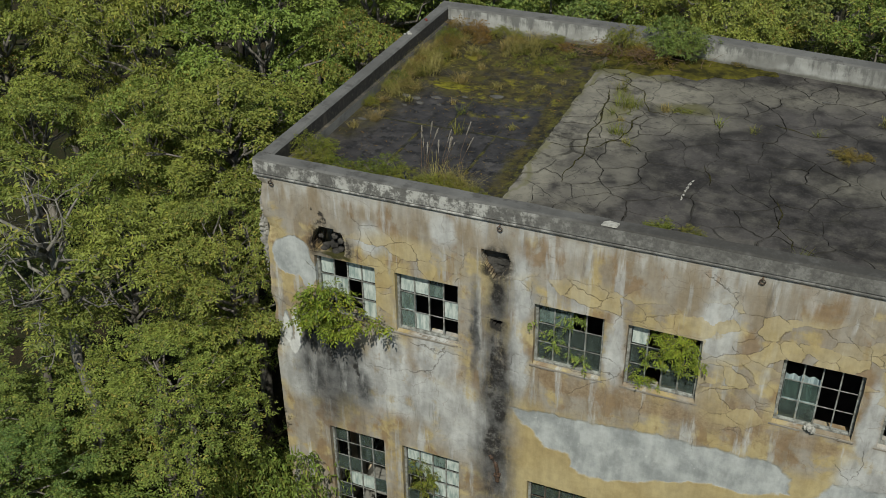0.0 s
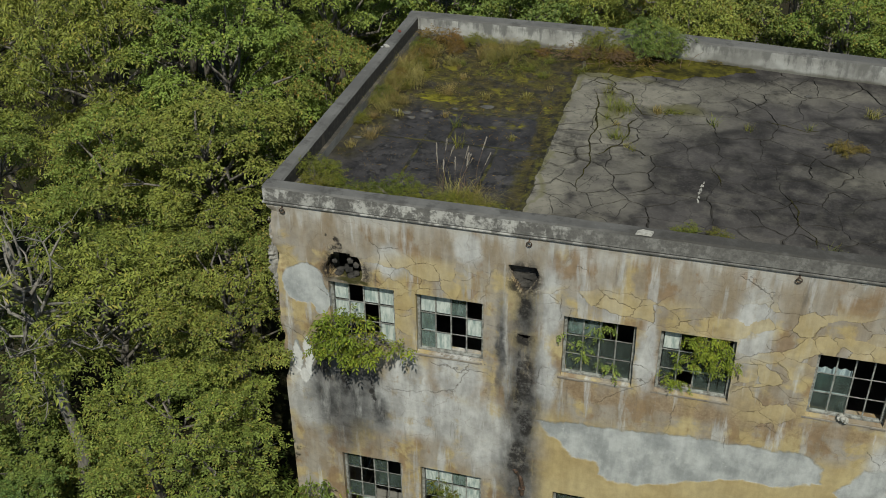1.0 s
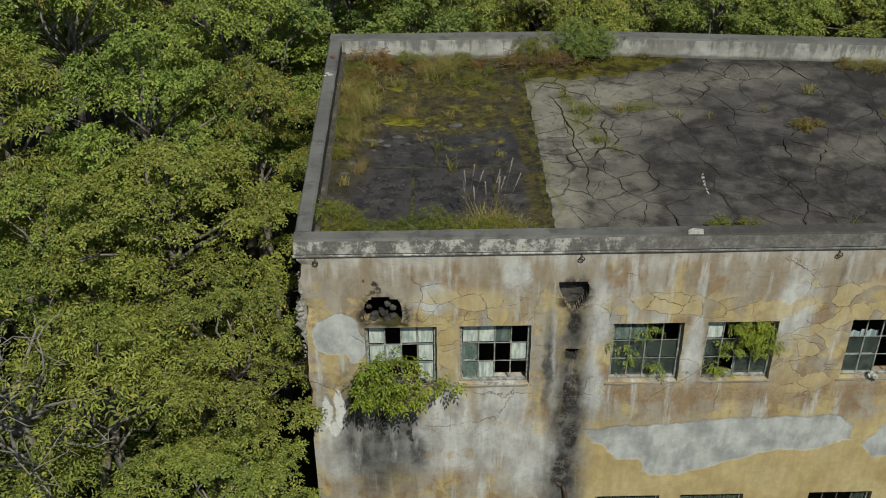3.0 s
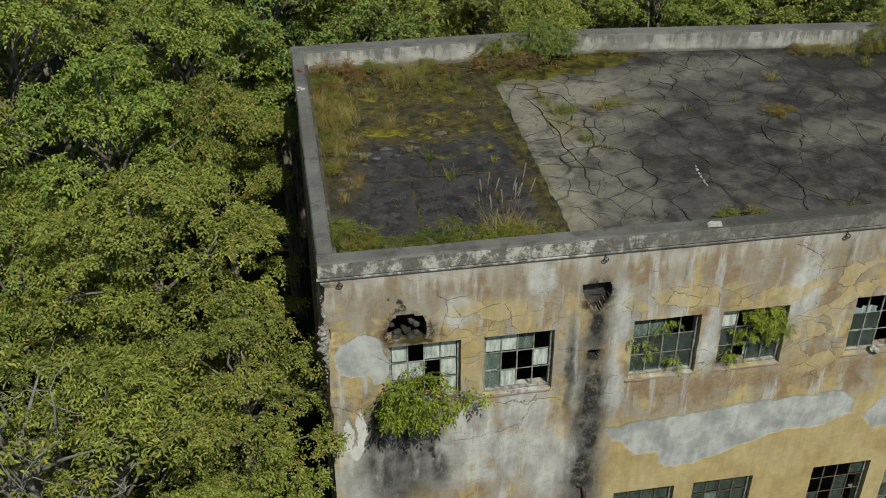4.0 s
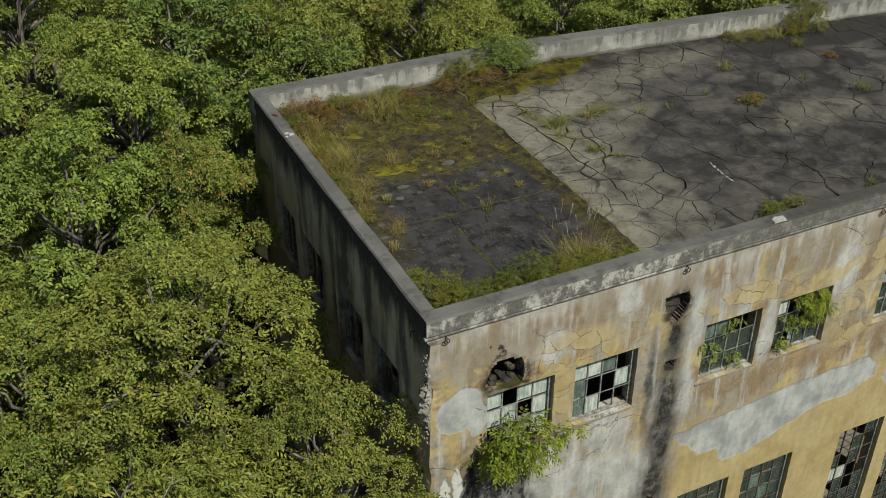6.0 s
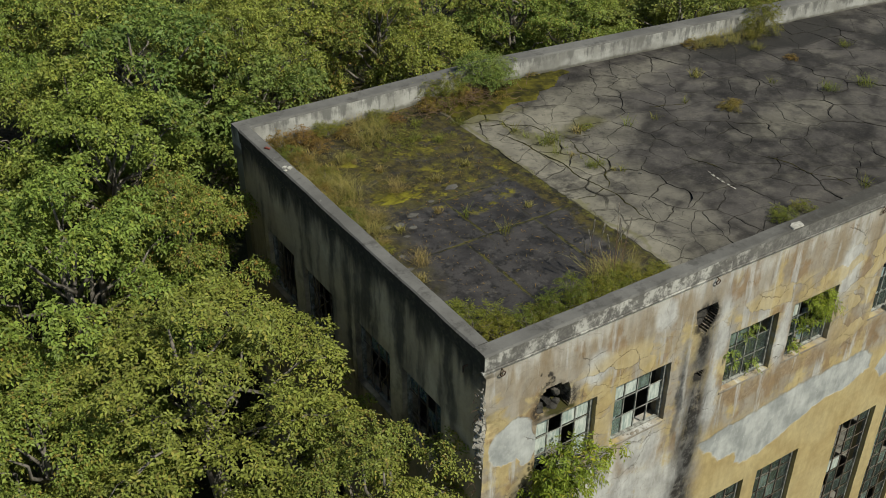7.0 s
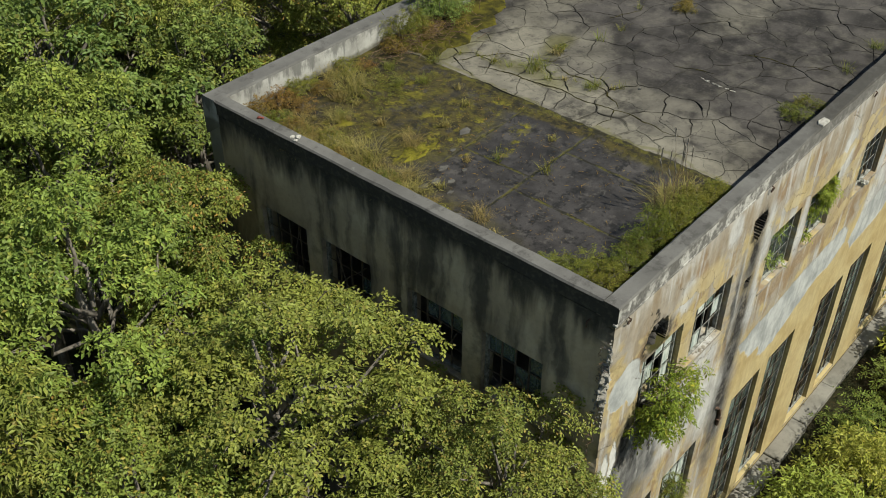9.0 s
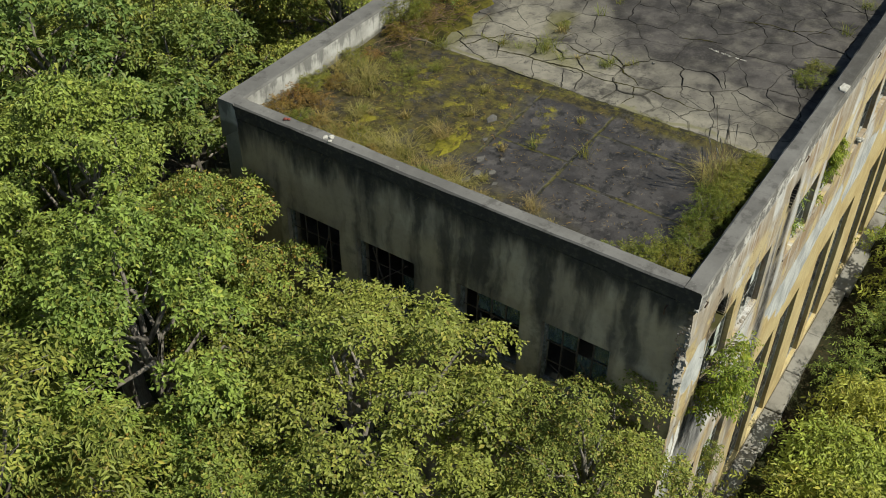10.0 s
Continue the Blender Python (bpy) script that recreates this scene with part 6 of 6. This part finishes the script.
for i in range(44):
    t = i / 44
    if wob(t, 4, 4, 9) < -0.12:
        continue
    lump(g, (7.08 + 0.07 * t + rng.uniform(-0.018, 0.018), 2.0 + 0.85 * t, SLAB + 0.003), rng.uniform(0.008, 0.022), rng, 0.5)
tagged(part("joint_mortar", g, M_WHITE), "crumbled white mortar along an old roof joint", "mortar", kind="stuff")


# ---- the widest cracks, filled with soil and roots ----
def soil_crack(line, seed, wide):
    rnd = random.Random(seed)
    pts = []
    for a, b in zip(line, line[1:]):
        a, b = Vector(a), Vector(b)
        n = max(2, int((b - a).length / 0.035))
        e = (b - a).normalized()
        for k in range(n):
            p = a.lerp(b, k / n)
            p += 0.05 * Vector((wob(p.x, p.y, seed, 3.5), wob(p.y, p.x, seed, 3.5))) + 0.02 * Vector((wob(p.x, p.y, seed, 15), wob(p.y, p.x, seed, 15)))
            pts.append((p, Vector((-e.y, e.x))))
    g = Geo()
    n = len(pts)
    for i, (p, o) in enumerate(pts):
        taper = min(1.0, 6 * i / n + 0.1, 6 * (n - 1 - i) / n + 0.1)
        k = wide * taper * (0.35 + 1.5 * max(0.0, wob(p.x, p.y, seed + 5, 2.6)) + 0.35 * rnd.random())
        q = wide * taper * (0.35 + 1.5 * max(0.0, wob(p.x, p.y, seed + 9, 2.9)) + 0.35 * rnd.random())
        for off, z in ((-k, 0.003), (0.0, 0.009), (q, 0.003)):
            v = p + o * off
            g.v.append((v.x, v.y, SLAB + z))
    for i in range(n - 1):
        for k in range(2):
            g.f.append((i * 3 + k, i * 3 + 3 + k, i * 3 + 4 + k, i * 3 + 1 + k))
            g.m.append(0)
    for f in range(len(g.f)):
        g.f[f] = tuple(reversed(g.f[f]))
    return tagged(part("soil_crack", g, M_SOIL), "wide roof crack filled with black soil and moss", "crack", "open cracks in the screed")


M_SOIL = make_plain("black_crack_soil", (0.010, 0.009, 0.007), (0.040, 0.036, 0.010), 9, 0.95, depth=0.01, spec=0.1)
soil_crack([(4.70, 6.25), (4.87, 5.75), (4.93, 5.15), (5.0, 4.5), (4.94, 3.9), (5.03, 3.5), (5.06, 2.9), (4.96, 2.3), (5.02, 1.8)], 3, 0.026)
soil_crack([(5.78, 5.25), (5.62, 4.75), (5.66, 4.35), (5.52, 3.85), (5.30, 3.5), (5.06, 3.25)], 7, 0.022)
soil_crack([(4.45, 6.75), (5.0, 6.55), (5.45, 6.2), (5.6, 5.75), (5.8, 5.3), (6.3, 5.2)], 11, 0.016)
soil_crack([(5.06, 3.35), (4.7, 3.2), (4.32, 3.3)], 15, 0.012)
soil_crack([(8.6, 2.6), (8.75, 2.15), (8.72, 1.7), (9.0, 1.3), (9.05, 0.9)], 19, 0.015)
soil_crack([(7.2, 3.4), (7.4, 3.0), (7.45, 2.6)], 23, 0.012)
soil_crack([(8.2, 5.55), (8.6, 5.4), (8.95, 5.25), (9.2, 5.4)], 27, 0.014)


# ---- cracked screed, piece by piece ----
def clip_poly(poly, p, n):
    """Keep the part of a polygon where (q - p) . n <= 0."""
    out = []
    for a, b in zip(poly, poly[1:] + poly[:1]):
        da, db = (a - p).dot(n), (b - p).dot(n)
        if da <= 0:
            out.append(a)
        if da * db < 0:
            out.append(a.lerp(b, da / (da - db)))
    return out


def screed():
    rnd = random.Random(5)
    root = tagged(new("roof_screed"), "cracked grey concrete screed on the roof, pale along its edge", "roof", kind="structure")
    seeds = []
    x = 4.25
    while x < 17.0:
        cell = 0.50 if x < 6.5 else 0.60
        y = 0.2
        while y < 8.6:
            if rnd.random() > 0.30 - 0.5 * wob(x, y, 21, 0.55):
                seeds.append(Vector((x + rnd.uniform(-0.1, 1.0) * cell, y + rnd.uniform(-0.1, 1.0) * cell)))
            y += cell
        x += cell
    for s in seeds:
        poly = [Vector((4.25, 0.26)), Vector((17.0, 0.26)), Vector((17.0, 8.6)), Vector((4.25, 8.6))]
        for o in seeds:
            d = o - s
            if o is not s and d.length < 2.6:
                poly = clip_poly(poly, (s + o) / 2, d)
        poly = clip_poly(poly, Vector((6.0, DEPTH - 0.29)), Vector((0.105, 1.0)))
        if len(poly) < 3:
            continue
        ring = []
        for a, b in zip(poly, poly[1:] + poly[:1]):
            n = max(1, int((b - a).length / 0.08))
            e = (b - a).normalized() if (b - a).length > 1e-6 else Vector((1, 0))
            inward = Vector((-e.y, e.x))
            for k in range(n):
                p = a.lerp(b, k / n)
                q = p + 0.16 * Vector((wob(p.x, p.y, 1, 1.7), wob(p.x, p.y, 2, 1.7))) + 0.06 * Vector((wob(p.x, p.y, 3, 5), wob(p.x, p.y, 4, 5))) + 0.022 * Vector((wob(p.x, p.y, 5, 13), wob(p.x, p.y, 6, 13)))
                if p.x < 4.3:
                    q = p + Vector((0.05 * wob(p.y, 0, 0, 2.0) + 0.03 * wob(p.y, 1, 0, 7), 0))
                if p.y < 0.3 or p.y > back_y(p.x) - 0.35 or p.x > 16.9:
                    q = p
                open_k = max(0.0, wob(p.x, p.y, 7, 0.8) + 0.05) ** 1.2
                main = max(0.0, 1 - abs(p.x - (5.62 - 0.26 * (p.y - 4.0))) / 0.45) * (1.0 if 2.2 < p.y < 6.9 else 0.2)
                gap = 0.0016 + open_k * 0.030 * (0.6 + wob(p.x, p.y, 8, 4)) + 0.016 * main * (0.7 + wob(p.x, p.y, 9, 3))
                gap = min(0.032, max(0.0016, gap))
                ring.append(q + inward * gap)
        c = sum(ring, Vector((0, 0))) / len(ring)
        tilt = Vector((rnd.uniform(-1, 1), rnd.uniform(-1, 1))) * 0.006
        g = Geo()
        k = len(ring)
        dz = rnd.uniform(-0.004, 0.004)
        for zz, sh in ((-0.055, 0), (-0.005, 0), (-0.0005, 0.008), (0.0, 0.04)):
            for p in ring:
                if sh > 0.01:
                    sh = 0.010 + 0.055 * max(0.0, wob(p.x, p.y, 11, 1.6) - 0.05)
                q = p + (c - p).normalized() * sh
                g.v.append((q.x - c.x, q.y - c.y, zz + dz + tilt.dot(p - c)))
        for r in range(3):
            for i in range(k):
                j = (i + 1) % k
                g.f.append((r * k + i, r * k + j, (r + 1) * k + j, (r + 1) * k + i))
                g.m.append(1)
        g.f.append(tuple(3 * k + i for i in range(k)))
        g.m.append(0)
        ob = part("screed_piece", g, (M_SLAB, M_SLAB_EDGE), root)
        ob.location = (c.x, c.y, SLAB)
    far = Geo()
    far.add([(17.01, 0.26, SLAB - 0.05), (LENGTH - 0.3, 0.26, SLAB - 0.05), (LENGTH - 0.3, back_y(LENGTH) - 0.3, SLAB - 0.05), (17.01, back_y(17) - 0.3, SLAB - 0.05),
             (17.01, 0.26, SLAB), (LENGTH - 0.3, 0.26, SLAB), (LENGTH - 0.3, back_y(LENGTH) - 0.3, SLAB), (17.01, back_y(17) - 0.3, SLAB)],
            [(0, 3, 2, 1), (4, 5, 6, 7), (0, 1, 5, 4), (1, 2, 6, 5), (2, 3, 7, 6), (3, 0, 4, 7)])
    part("far_screed", far, M_SLAB, root)


screed()
